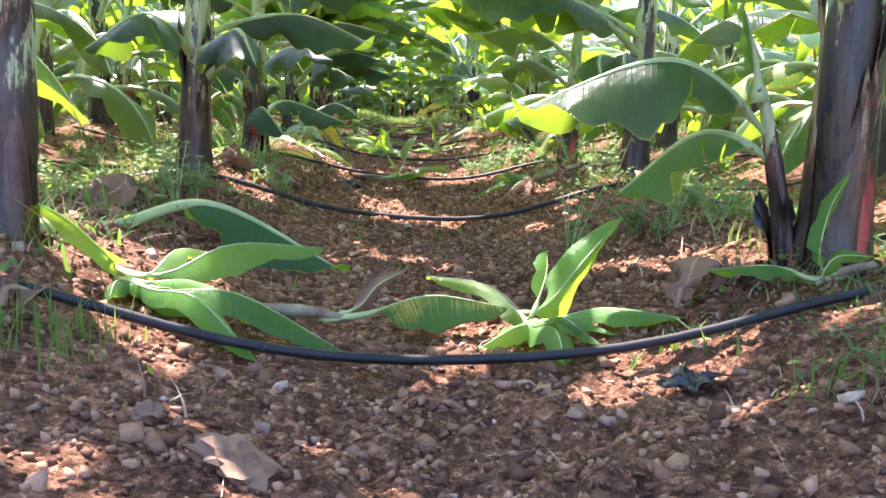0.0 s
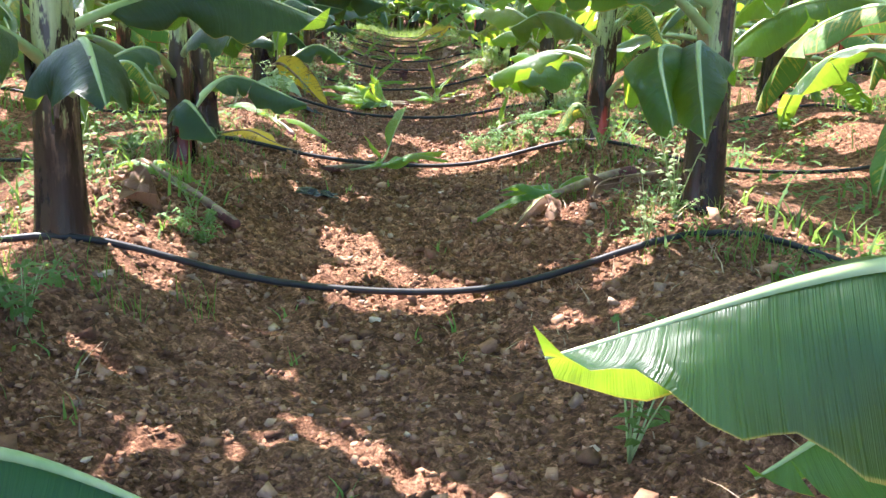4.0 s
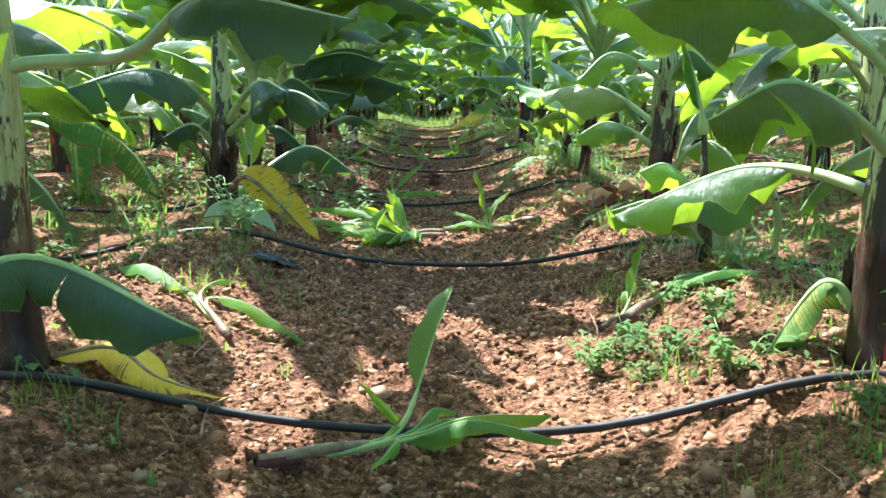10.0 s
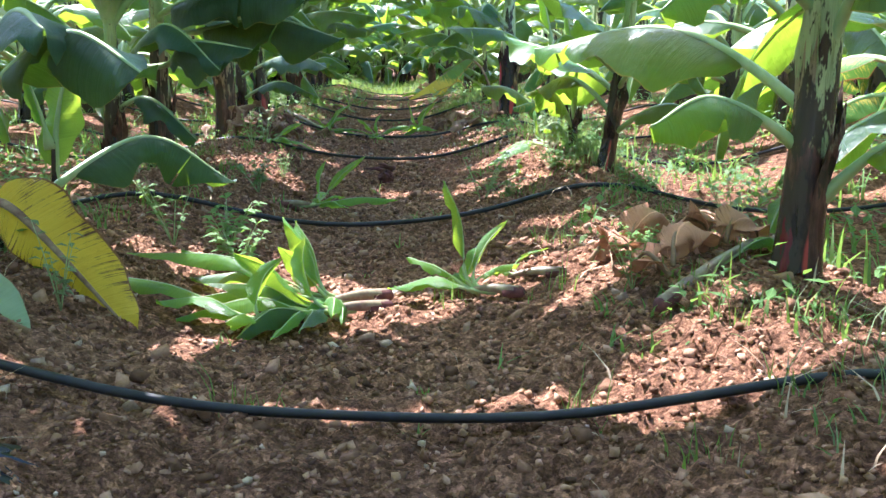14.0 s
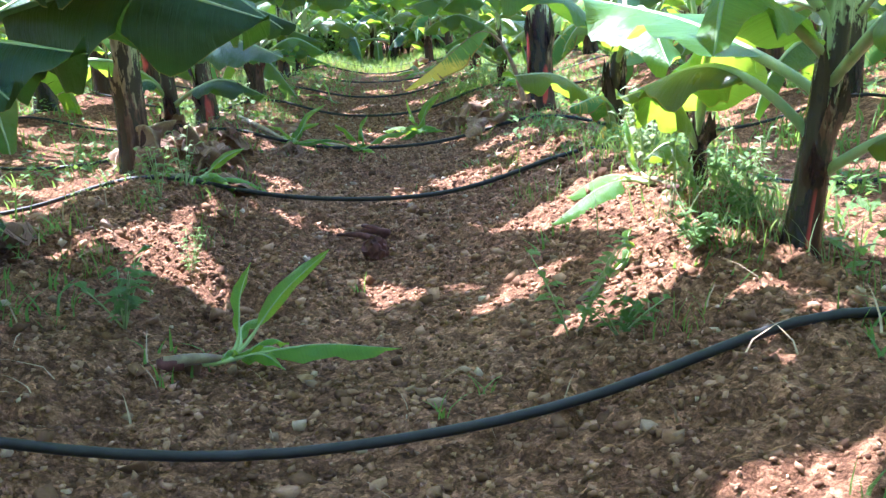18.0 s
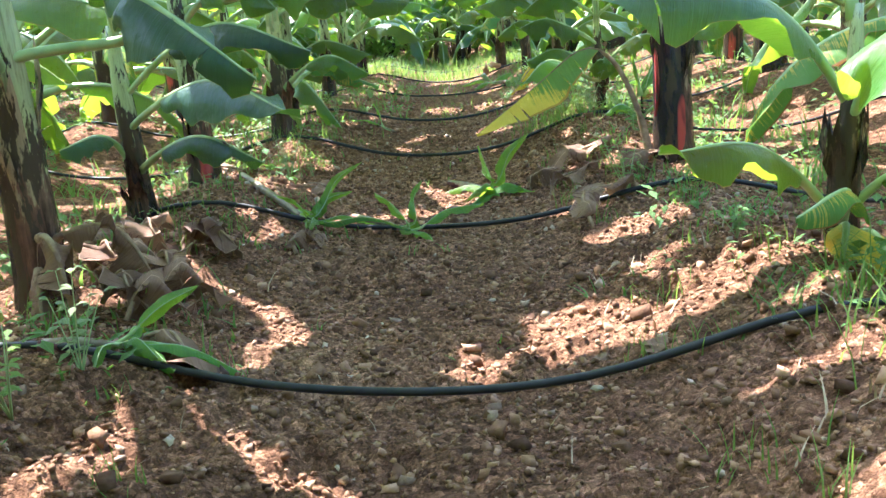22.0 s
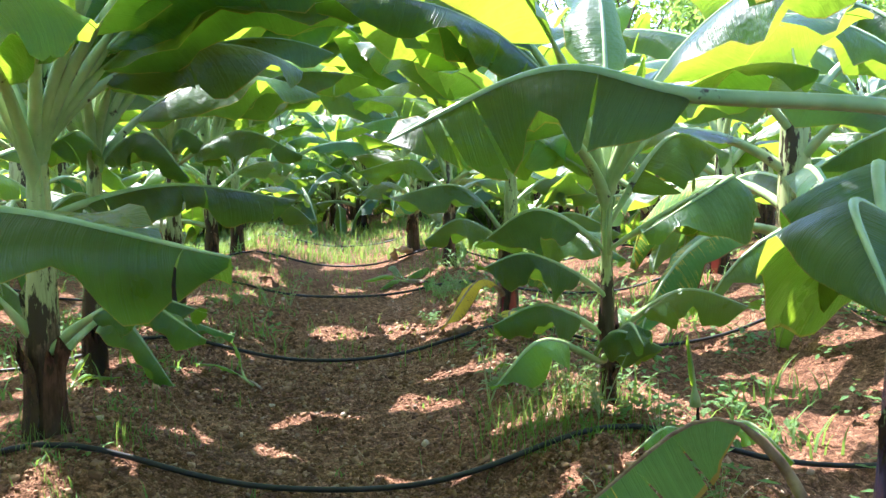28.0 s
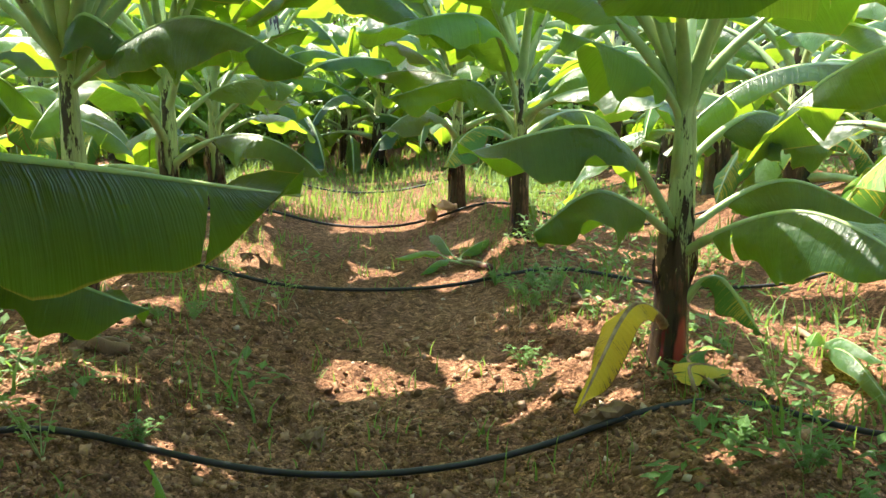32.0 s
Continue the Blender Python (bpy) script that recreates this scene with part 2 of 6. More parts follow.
# darker copy of the leaf for the left row, its shaded side put into colour
M_LEAF_SHADED = leaf_material("shaded_side_leaf", (0.007, 0.026, 0.020), (0.026, 0.070, 0.045), (0.44, 0.74, 0.03), (0.42, 0.34, 0.05), 0.992, 0.26, 0.17, 0.34)
M_YOUNG = leaf_material("young_leaf", (0.045, 0.14, 0.030), (0.10, 0.25, 0.05), (0.62, 0.86, 0.04), (0.30, 0.42, 0.08), 1.0, 0.45, 0.40)
M_EDGED = leaf_material("yellow_edged_leaf", (0.030, 0.095, 0.035), (0.07, 0.18, 0.05), (0.42, 0.70, 0.04), (0.62, 0.46, 0.05), 0.975, 0.5, 0.36, 0.36)
M_PALE = leaf_material("pale_yellow_leaf", (0.26, 0.36, 0.08), (0.44, 0.50, 0.15), (0.60, 0.70, 0.10), (0.70, 0.50, 0.10), 0.93, 0.5, 0.40, 0.5, (0.74, 0.58, 0.07), 0.52)
M_YELLOW = leaf_material("yellowing_leaf", (0.60, 0.40, 0.012), (0.76, 0.56, 0.03), (0.90, 0.62, 0.02), (0.22, 0.10, 0.03), 0.95, 0.5, 0.28, 0.5, (0.13, 0.06, 0.025), 0.66)
M_HALF = leaf_material("half_yellow_leaf", (0.40, 0.33, 0.05), (0.62, 0.50, 0.11), (0.80, 0.66, 0.06), (0.22, 0.10, 0.03), 0.95, 0.6, 0.38, 0.5, (0.10, 0.22, 0.035), 0.50)
M_BROKEN = leaf_material("yellow_tipped_leaf", (0.05, 0.14, 0.05), (0.11, 0.26, 0.08), (0.40, 0.62, 0.05), (0.45, 0.28, 0.05), 0.93, 0.5, 0.36, 0.5, (0.74, 0.58, 0.07), 0.55, 1.3)
M_UNDERSIDE = leaf_material("pale_leaf_underside", (0.24, 0.36, 0.20), (0.42, 0.52, 0.32), (0.50, 0.66, 0.20), (0.30, 0.18, 0.08), 0.975, 0.3, 0.28, 0.42)
M_DRY = leaf_material("dry_leaf", (0.13, 0.066, 0.040), (0.33, 0.20, 0.13), (0.30, 0.17, 0.09), (0.34, 0.22, 0.14), 0.97, 0.45, 0.15, 0.75, (0.12, 0.06, 0.04), 0.66)
M_TERRA = leaf_material("terracotta_dry_leaf", (0.36, 0.15, 0.08), (0.62, 0.33, 0.20), (0.45, 0.22, 0.10), (0.30, 0.16, 0.10), 0.97, 0.45, 0.18, 0.7, (0.22, 0.10, 0.06), 0.66)
M_STEM = stem_material("pseudostem_bark", (0.014, 0.009, 0.010), (0.08, 0.046, 0.036), (0.37, 0.41, 0.19), 0.10, 0.80)
M_STEM_RED = stem_material("pseudostem_red_bark", (0.024, 0.014, 0.014), (0.13, 0.055, 0.042), (0.36, 0.40, 0.19), 0.05, 0.80, (0.40, 0.06, 0.05))
M_STEM_BROWN = stem_material("pseudostem_brown_bark", (0.035, 0.02, 0.016), (0.17, 0.105, 0.07), (0.38, 0.39, 0.18), 0.10, 0.82)
M_SHEATH_DARK = stem_material("dark_sheath", (0.012, 0.009, 0.014), (0.030, 0.018, 0.022), (0.12, 0.07, 0.05), 0.0, 1.2)
M_SHEATH_BROWN = stem_material("brown_sheath", (0.05, 0.022, 0.018), (0.15, 0.075, 0.05), (0.30, 0.22, 0.13), 0.0, 0.9)
M_STEM_DARK = stem_material("pseudostem_dark_bark", (0.010, 0.010, 0.020), (0.06, 0.028, 0.032), (0.40, 0.45, 0.24), 0.36, 1.05, (0.42, 0.06, 0.05))


def petiole_material():
    m = Mat("petiole")
    c = m.ramp(m.noise(8, 4, 0.6, stretch=(1, 1, 0.5)), [(0.35, (0.24, 0.34, 0.13)), (0.6, (0.40, 0.48, 0.22)), (0.75, (0.52, 0.56, 0.32))])
    return m.done(m.mix(m.ramp(m.noise(14, 4, 0.7), [(0.64, (0, 0, 0)), (0.70, (1, 1, 1))]), c, (0.05, 0.03, 0.02)), 0.42, 0.4)


M_PET = petiole_material()


def plain(name, a, b, scale, rough, spec=0.3, bump=0.3):
    m = Mat(name)
    nz = m.noise(scale, 5, 0.65)
    if bump:
        m.bump(nz, bump, 0.004)
    return m.done(m.ramp(nz, [(0.3, a), (0.7, b)]), rough, spec)


M_PIPE = plain("black_pipe", (0.006, 0.007, 0.010), (0.03, 0.027, 0.028), 14, 0.52, 0.4, 0.2)
M_PIPE_DUSTY = plain("dusty_pipe", (0.02, 0.017, 0.016), (0.10, 0.07, 0.05), 11, 0.6, 0.3, 0.2)
M_DRYPET = plain("dry_petiole", (0.12, 0.05, 0.03), (0.42, 0.30, 0.18), 16, 0.75)
M_GRASS = leaf_material("grass_blade", (0.07, 0.15, 0.03), (0.17, 0.28, 0.06), (0.36, 0.52, 0.08), (0.3, 0.4, 0.1), 1.0, 0.3, 0.4, 0.5)
M_WEED = leaf_material("weed_leaf", (0.07, 0.16, 0.04), (0.15, 0.27, 0.07), (0.35, 0.55, 0.08), (0.2, 0.3, 0.1), 1.0, 0.3, 0.35, 0.5)
M_PALEWEED = leaf_material("pale_weed", (0.16, 0.22, 0.10), (0.30, 0.36, 0.18), (0.40, 0.5, 0.15), (0.3, 0.4, 0.2), 1.0, 0.3, 0.35, 0.6)
M_STRAW = plain("straw", (0.30, 0.20, 0.12), (0.55, 0.42, 0.28), 30, 0.8)
M_BAG = plain("black_plastic", (0.004, 0.005, 0.007), (0.012, 0.013, 0.017), 9, 0.28, 0.5, 0.2)
M_TREE = leaf_material("tree_leaf", (0.05, 0.13, 0.025), (0.13, 0.26, 0.05), (0.50, 0.72, 0.12), (0.1, 0.2, 0.05), 1.0, 0.3, 0.5, 0.5)
M_BARK = plain("tree_bark", (0.06, 0.04, 0.03), (0.16, 0.12, 0.09), 8, 0.9)

rng = random.Random(7)


# ---- mesh helpers ----
def mesh_ob(name, verts, faces, mat, parent=None, uvs=None, smooth=True, label=""):
    me = bpy.data.meshes.new(name)
    me.from_pydata(verts, [], faces)
    me.materials.append(mat)
    if uvs is not None:
        lay = me.uv_layers.new(name="UVMap")
        idx = np.empty(len(me.loops), dtype=np.int32)
        me.loops.foreach_get("vertex_index", idx)
        lay.data.foreach_set("uv", np.asarray(uvs, dtype=np.float32)[idx].ravel())
    if smooth:
        me.polygons.foreach_set("use_smooth", np.ones(len(me.polygons), dtype=bool))
    ob = new(name, me)
    if parent is not None:
        ob.parent = parent
    if label:
        ob["label"] = label
    return ob


def thing(name, m, label, category, group="", kind=""):
    ob = new(name)
    ob.matrix_world = m
    return tagged(ob, label, category, group, kind)


def tube_data(pts, radii, sides=7, cap=True, squash=1.0):
    verts, faces = [], []
    for i, (p, r) in enumerate(zip(pts, radii)):
        t = (pts[min(i + 1, len(pts) - 1)] - pts[max(i - 1, 0)]).normalized()
        ref = Vector((0, 0, 1)) if abs(t.z) < 0.95 else Vector((0, 1, 0))
        s = t.cross(ref).normalized()
        n = s.cross(t)
        for k in range(sides):
            a = 2 * math.pi * k / sides
            verts.append(p + s * (r * math.cos(a)) + n * (r * squash * math.sin(a)))
    for i in range(len(pts) - 1):
        for k in range(sides):
            a, b = i * sides + k, i * sides + (k + 1) % sides
            faces.append((a, b, b + sides, a + sides))
    if cap:
        faces.append(tuple(range(sides))[::-1])
        faces.append(tuple(range((len(pts) - 1) * sides, len(pts) * sides)))
    return verts, faces


def arc(p0, az, el, droop, length, n=22, swing=0.0, power=1.0):
    """A midrib: starts at p0 towards az/el and bends down by droop degrees over its length."""
    pts, p = [Vector(p0)], Vector(p0)
    for i in range(n):
        f = ((i + 0.5) / n) ** power
        e, a = radians(el - droop * f), radians(az + swing * f)
        p = p + Vector((math.cos(e) * math.cos(a), math.cos(e) * math.sin(a), math.sin(e))) * (length / n)
        pts.append(p.copy())
    return pts


def blade_data(rib, start, width, folds, roll=0.0, wave=0.03, tears=0, seed=0, nv=4, taper=1.0):
    """Two half blades along a midrib. folds: degrees each half hangs at the rib, and the extra by its edge."""
    r = random.Random(seed)
    n = len(rib) - 1
    i0 = max(0, int(round(start * n)))
    m = n - i0
    verts, faces, uvs = [], [], []
    frames = []
    for i in range(i0, n + 1):
        t = (rib[min(i + 1, n)] - rib[max(i - 1, 0)]).normalized()
        up = Vector((0, 0, 1))
        s = t.cross(up)
        s = s.normalized() if s.length > 0.05 else Vector((1, 0, 0))
        nn = s.cross(t)
        q = Matrix.Rotation(radians(roll), 3, t)
        frames.append((rib[i], q @ s, q @ nn))
    for side in (1, -1):
        f0, f1 = folds[:2] if side == 1 or len(folds) < 4 else folds[2:]
        cuts = sorted(r.sample(range(2, max(3, m - 1)), min(tears, max(0, m - 4)))) if tears else []
        ph, k1, k2 = r.uniform(0, 6.3), r.uniform(7, 14), r.uniform(22, 34)
        segs = list(zip([0] + cuts, cuts + [m]))
        for a, b in segs:
            dv = r.uniform(-5, 5) if tears else 0.0
            base = len(verts)
            for i in range(a, b + 1):
                u = i / m
                w = width * 0.5 * max(0.0, math.sin(math.pi * min(1.0, u ** (0.62 + 0.13 * taper) * 0.985 + 0.012))) ** 0.66 * (1 + 0.05 * math.sin(17 * u + ph))
                if i in (a, b) and 0 < i < m:
                    w *= 0.97
                p, s, nn = frames[i]
                pos, ang = p.copy(), f0 + dv * 0.3
                wob = wave * (math.sin(k1 * u + ph) + 0.4 * math.sin(k2 * u + 2 * ph))
                ang_w = 11 * math.sin(k1 * 0.7 * u + ph) * wave / 0.03
                gap = (0.35 if i == a and a > 0 else -0.35 if i == b and b < m else 0.0) * (width * 0.05 if tears else 0)
                along = (rib[min(i0 + i + 1, n)] - rib[max(i0 + i - 1, 0)]).normalized()
                for j in range(nv + 1):
                    v = j / nv
                    if j:
                        an = radians(ang + (f1 + ang_w + dv) * v)
                        pos = pos + (s * side * math.cos(an) - nn * math.sin(an)) * (w / nv)
                    verts.append(pos + nn * (wob * v * v * min(1, 4 * u)) + along * (gap * v))
                    uvs.append((u, 0.5 + 0.5 * side * v))
            cols = nv + 1
            for i in range(b - a):
                for j in range(nv):
                    q0 = base + i * cols + j
                    quad = (q0, q0 + 1, q0 + 1 + cols, q0 + cols)
                    faces.append(quad if side == 1 else quad[::-1])
    return verts, faces, uvs


def put_leaf(parent, rib, start, width, folds, mat, pet_r=0.02, roll=0.0, wave=0.03, tears=0, seed=0, name="leaf", label="", pet_mat=None, nv=4, taper=1.0, clasp=(), marks=None):
    v, f, uv = blade_data(rib, start, width, folds, roll, wave, tears, seed, nv, taper)
    n = len(rib)
    if pet_mat == "joined":                      # far plants: blade and petiole in one mesh
        rad = [pet_r * (1 - 0.88 * (i / (n - 1)) ** 0.8) for i in range(n)]
        pv, pf = tube_data([p - Vector((0, 0, 0.6 * r)) for p, r in zip(rib, rad)], rad, 4, False)
        lf = mesh_ob(name, v + pv, f + [tuple(len(v) + i for i in q) for q in pf], mat, parent, uv + [(0.5, 0.5)] * len(pv), True, label)
        lf.data.materials.append(M_PET)
        idx = np.zeros(len(lf.data.polygons), dtype=np.int32)
        idx[len(f):] = 1
        lf.data.polygons.foreach_set("material_index", idx)
        return lf
    lf = mesh_ob(name, v, f, mat, parent, uv, True, label)
    if marks:                                    # stalk radius given at marks along the leaf
        rad = [float(np.interp(i / (n - 1), marks, pet_r)) for i in range(n)]
    else:
        rad = [pet_r * (1 - 0.88 * (i / (n - 1)) ** 0.8) * (1.0 if i / (n - 1) < start else 0.55) for i in range(n)]
    off = [p - Vector((0, 0, 0.6 * r)) for p, r in zip(rib, rad)]
    pv, pf = tube_data([p for p, _ in clasp] + off, [r for _, r in clasp] + rad, 8, True, 0.85)
    mesh_ob("petiole", pv, pf, pet_mat or M_PET, lf)
    return lf


def stem_radius(z, h, r0):
    """Radius of a pseudostem at height z: a slightly swollen foot, an even column, a slim top where the stalks part."""
    u = max(0.0, min(1.0, z / h))
    r = r0 * (1.0 - 0.30 * min(1.0, u / 0.6) - 0.34 * max(0.0, u - 0.6) / 0.4)
    return r * (1.0 + 0.14 * math.exp(-((z + 0.01) / 0.07) ** 2))


def stem_data(h, r0, lean, seed, rings=16, sides=20):
    """Pseudostem with overlapping sheaths: a fluted, tapering column."""
    r = random.Random(seed)
    ph = [r.uniform(0, 6.3) for _ in range(6)]
    verts, faces = [], []
    for i in range(rings + 1):
        u = i / rings
        z = -0.12 + (h + 0.12) * u
        rr = stem_radius(z, h, r0) * (1 + 0.03 * math.sin(9 * u + ph[3]))
        cx = lean[0] * max(z, 0) + 0.010 * math.sin(3.1 * z + ph[4])
        cy = lean[1] * max(z, 0) + 0.010 * math.sin(2.7 * z + ph[5])
        for k in range(sides):
            a = 2 * math.pi * k / sides
            st = ((a * 2 / (2 * math.pi) + 0.55 * u * 2 + ph[0]) % 1.0)
            st2 = ((a * 3 / (2 * math.pi) - 0.4 * u * 2 + ph[1]) % 1.0)
            q = rr * (1 + 0.09 * (st - 0.5) + 0.07 * (st2 - 0.5) + 0.05 * math.sin(2 * a + ph[2]))
            verts.append((cx + q * math.cos(a), cy + q * math.sin(a), z))
    for i in range(rings):
        for k in range(sides):
            a, b = i * sides + k, i * sides + (k + 1) % sides
            faces.append((a, b, b + sides, a + sides))
    faces.append(tuple(range(rings * sides, (rings + 1) * sides)))
    return verts, faces


def add_stem(pl, h, r0, lean, mat, seed, strips=3):
    """The stem and the old sheaths wrapped round it, each ending at its own height with a torn, lifted top."""
    v, f = stem_data(h, r0, lean, seed)
    mesh_ob("pseudostem", v, f, mat, pl)
    r = random.Random(seed + 5)
    for s_i in range(strips):
        a, z0, ln = r.uniform(0, 6.28) if s_i > 1 else math.radians(-90 + 70 * (s_i - 0.5)) + r.uniform(-0.5, 0.5), r.uniform(-0.02, 0.03), r.uniform(0.22, 0.70) * h
        half = r.uniform(0.55, 1.0)
        twist, lift = r.uniform(-0.35, 0.35), r.uniform(0.015, 0.05)
        vv, ff, uu = [], [], []
        rows, cols = 9, 6
        for i in range(rows):
            u = i / (rows - 1)
            for k in range(cols):
                w = 2 * k / (cols - 1) - 1
                z = z0 + ln * u * (1 - 0.22 * abs(w) * u - 0.10 * math.sin(7 * w + seed) * u)
                rr = stem_radius(z, h, r0) * 1.10 + 0.004 + lift * max(0, u - 0.7) ** 1.2 * 3 - 0.012 * w * w * (1 - u)
                aa = a + twist * u + half * w * (1 - 0.45 * u * u)
                vv.append(Vector((lean[0] * z + rr * math.cos(aa), lean[1] * z + rr * math.sin(aa), z)))
                uu.append((u, 0.5 + 0.5 * w))
                if i and k:
                    q = i * cols + k
                    ff.append((q - cols - 1, q - cols, q, q - 1))
        mesh_ob("sheath", vv, ff, (mat, M_SHEATH_DARK, M_SHEATH_BROWN)[r.randrange(3)], pl, uu)


# a leaf: azimuth, height of its base, elevation, droop, petiole, blade length, width, kind
KINDS = {"p": M_PALE, "t": M_TERRA, "g": M_LEAF, "e": M_EDGED, "y": M_YELLOW, "h": M_HALF, "d": M_DRY, "n": M_YOUNG}


def banana(x, y, h=1.15, r0=0.105, lean=(0.0, 0.0), seed=1, leaves=9, mat=None, extra=(), name="banana_plant", label="", detail=1.0, low=0.45, side=0, size=1.0):
    """A young banana plant. extra: leaves given one by one; the rest of the crown is seeded. side: towards which x the alley lies."""
    r = random.Random(seed)
    z0 = float(ground_z(x, y)) - 0.01
    pl = thing(name, pose(x, y, z0), label or "banana plant with dark streaked pseudostem and broad green leaves", "banana plant", "banana plants in rows")
    mat = mat or M_STEM
    add_stem(pl, h, r0, lean, mat, seed, 4 if detail > 0.6 else 1)
    n = 18 if detail > 0.6 else 12
    for i in range(leaves):
        u = (i + 0.5) / leaves
        az = (i * 137.5 + seed * 47 + r.uniform(-18, 18)) % 360
        hz = h * (low + (0.98 - low) * u)
        el = 18 + 52 * u + r.uniform(-9, 9)
        L = size * (0.75 + 0.55 * math.sin(math.pi * min(1, u + 0.15))) * r.uniform(0.85, 1.1)
        pet = 0.30 * size * r.uniform(0.8, 1.2)
        droop = 55 + 45 * (1 - u) + r.uniform(-12, 18)
        w = size * r.uniform(0.34, 0.46) * (0.8 + 0.2 * u)
        kind = "g" if u > 0.2 or r.random() > 0.25 else "h"
        if side and side * math.cos(radians(az)) > 0.1:       # leaves over the alley are shorter and stand steeper
            L, el, droop = L * 0.68, el + 12, droop * 0.85
        leaf_on(pl, (az, hz, el, droop, pet, L, w, kind), h, r0, lean, r.randrange(9999), n, detail)
    # the furled young leaf on top
    rib = arc((lean[0] * h, lean[1] * h, h * 0.96), r.uniform(0, 360), 82, 14, 0.75 * size, 10)
    put_leaf(pl, rib, 0.15, 0.16 * size, (50, 60), M_YOUNG, 0.022, wave=0.008, seed=seed, nv=3)
    for sp_ in extra:
        leaf_on(pl, sp_, h, r0, lean, seed * 31 + int(sp_[0] * 7 + sp_[1] * 100), 24, 1.0)
    return pl


def clasp_line(rib, h, r0, lean, span=0.30):
    """The sheath by which a leaf stalk holds on to the stem: it comes up along the stem and thins into the stalk."""
    d = rib[min(5, len(rib) - 1)] - rib[0]
    d = Vector((d.x, d.y, 0)).normalized() if abs(d.x) + abs(d.y) > 1e-4 else Vector((1, 0, 0))
    zt = min(rib[0].z, h)
    out = []
    for k, (dz, q, rr) in enumerate(((span, 0.42, 0.50), (span * 0.6, 0.55, 0.44), (span * 0.25, 0.72, 0.32))):
        z = zt - dz
        if z < 0.03:
            continue
        rs = stem_radius(z, h, r0)
        out.append((Vector((lean[0] * z, lean[1] * z, z)) + d * rs * q, max(0.006, rs * rr)))
    return out


def leaf_on(pl, spec, h, r0, lean, seed, n=18, detail=1.0):
    az, hz, el, droop, pet, L, w, kind = spec[:8]
    o = spec[8] if len(spec) > 8 else {}
    r = random.Random(seed)
    rr = stem_radius(hz, h, r0) * 0.8
    p0 = Vector((lean[0] * hz + rr * math.cos(radians(az)), lean[1] * hz + rr * math.sin(radians(az)), hz))
    rib = arc(p0, az, el, droop, pet + L, n, o.get("swing", r.uniform(-14, 14)), o.get("power", 1.15))
    fold = o.get("folds", (r.uniform(8, 30), r.uniform(20, 55), r.uniform(8, 30), r.uniform(20, 55)))
    lab = {"y": "yellow withering leaf", "h": "half yellowed leaf", "d": "dry brown leaf"}.get(kind, "")
    put_leaf(pl, rib, pet / (pet + L), w, fold, KINDS[kind], o.get("pr", 0.026 + 0.010 * w), o.get("roll", r.uniform(-14, 14)), o.get("wave", 0.042),
             o.get("tears", r.choice([0, 0, 0, 1, 2])), seed, label=lab, nv=4 if detail > 0.6 else 3, pet_mat="joined" if detail < 0.6 else M_DRYPET if kind in "yd" else None, clasp=clasp_line(rib, h, r0, lean))


# ---- ground ----
ROWS = {"L": (-0.98, -0.045), "R": (1.05, -0.045)}     # x at y = 0 and drift of x per metre of y


def row_x(k, y):
    """Line of the k-th row of plants; 0 is the row by the alley on the left side, 1 on the right side."""
    a = ROWS["L"][0] + (ROWS["R"][0] - ROWS["L"][0]) * k
    return a + ROWS["L"][1] * np.asarray(y, dtype=float)


def lattice(ix, iy, s):
    h = (ix.astype(np.int64) * 374761393 + iy.astype(np.int64) * 668265263 + s * 974711) & 0x7FFFFFFF
    h = ((h ^ (h >> 13)) * 1274126177) & 0x7FFFFFFF
    return ((h ^ (h >> 16)) & 0xFFFF) / 65535.0


def vnoise(x, y, s):
    ix, iy = np.floor(x).astype(np.int64), np.floor(y).astype(np.int64)
    fx, fy = x - ix, y - iy
    fx, fy = fx * fx * (3 - 2 * fx), fy * fy * (3 - 2 * fy)
    a, b = lattice(ix, iy, s), lattice(ix + 1, iy, s)
    c, d = lattice(ix, iy + 1, s), lattice(ix + 1, iy + 1, s)
    return (a + (b - a) * fx) * (1 - fy) + (c + (d - c) * fx) * fy - 0.5


def ground_z(x, y, rough=False):
    x, y = np.asarray(x, dtype=float), np.asarray(y, dtype=float)
    d = (x - row_x(0, y)) / (ROWS["R"][0] - ROWS["L"][0])
    d = d - np.round(d)                       # distance to the nearest row, in row widths
    crest = 0.19 + 0.10 * vnoise(x * 0.7, y * 1.1, 3)
    z = crest * np.exp(-((d * 2.1) / 0.46) ** 2)
    far = np.clip((np.hypot(x, y - 12) - 30) / 40, 0, 1)
    z = z * (1 - far) + 0.03 * vnoise(x * 1.3, y * 1.3, 5) + 0.02 * vnoise(x * 4, y * 4, 6)
    if rough:
        rough_at = 0.5 + 1.1 * np.clip(0.5 + 1.6 * vnoise(x * 2.3, y * 2.3, 28), 0, 1)       # trodden and cloddy stretches
        z = z + 0.03 * vnoise(x * 6, y * 6, 7) + rough_at * (0.030 * vnoise(x * 12 + y, y * 12 - x, 8) + 0.026 * vnoise(x * 24 - y, y * 24 + x, 9))
        z = z + rough_at * 0.020 * (0.25 - np.abs(vnoise(x * 47, y * 47, 10)))
    return z


def graded(lo, hi, step, out_lo, out_hi):
    mid = np.arange(lo, hi + step, step)
    a, b, s = [], [], step
    x = lo
    while x > out_lo:
        s *= 1.22
        x -= s
        a.append(max(x, out_lo))
    x, s = mid[-1], step
    while x < out_hi:
        s *= 1.22
        x += s
        b.append(min(x, out_hi))
    return np.concatenate([np.array(a[::-1]), mid, np.array(b)])


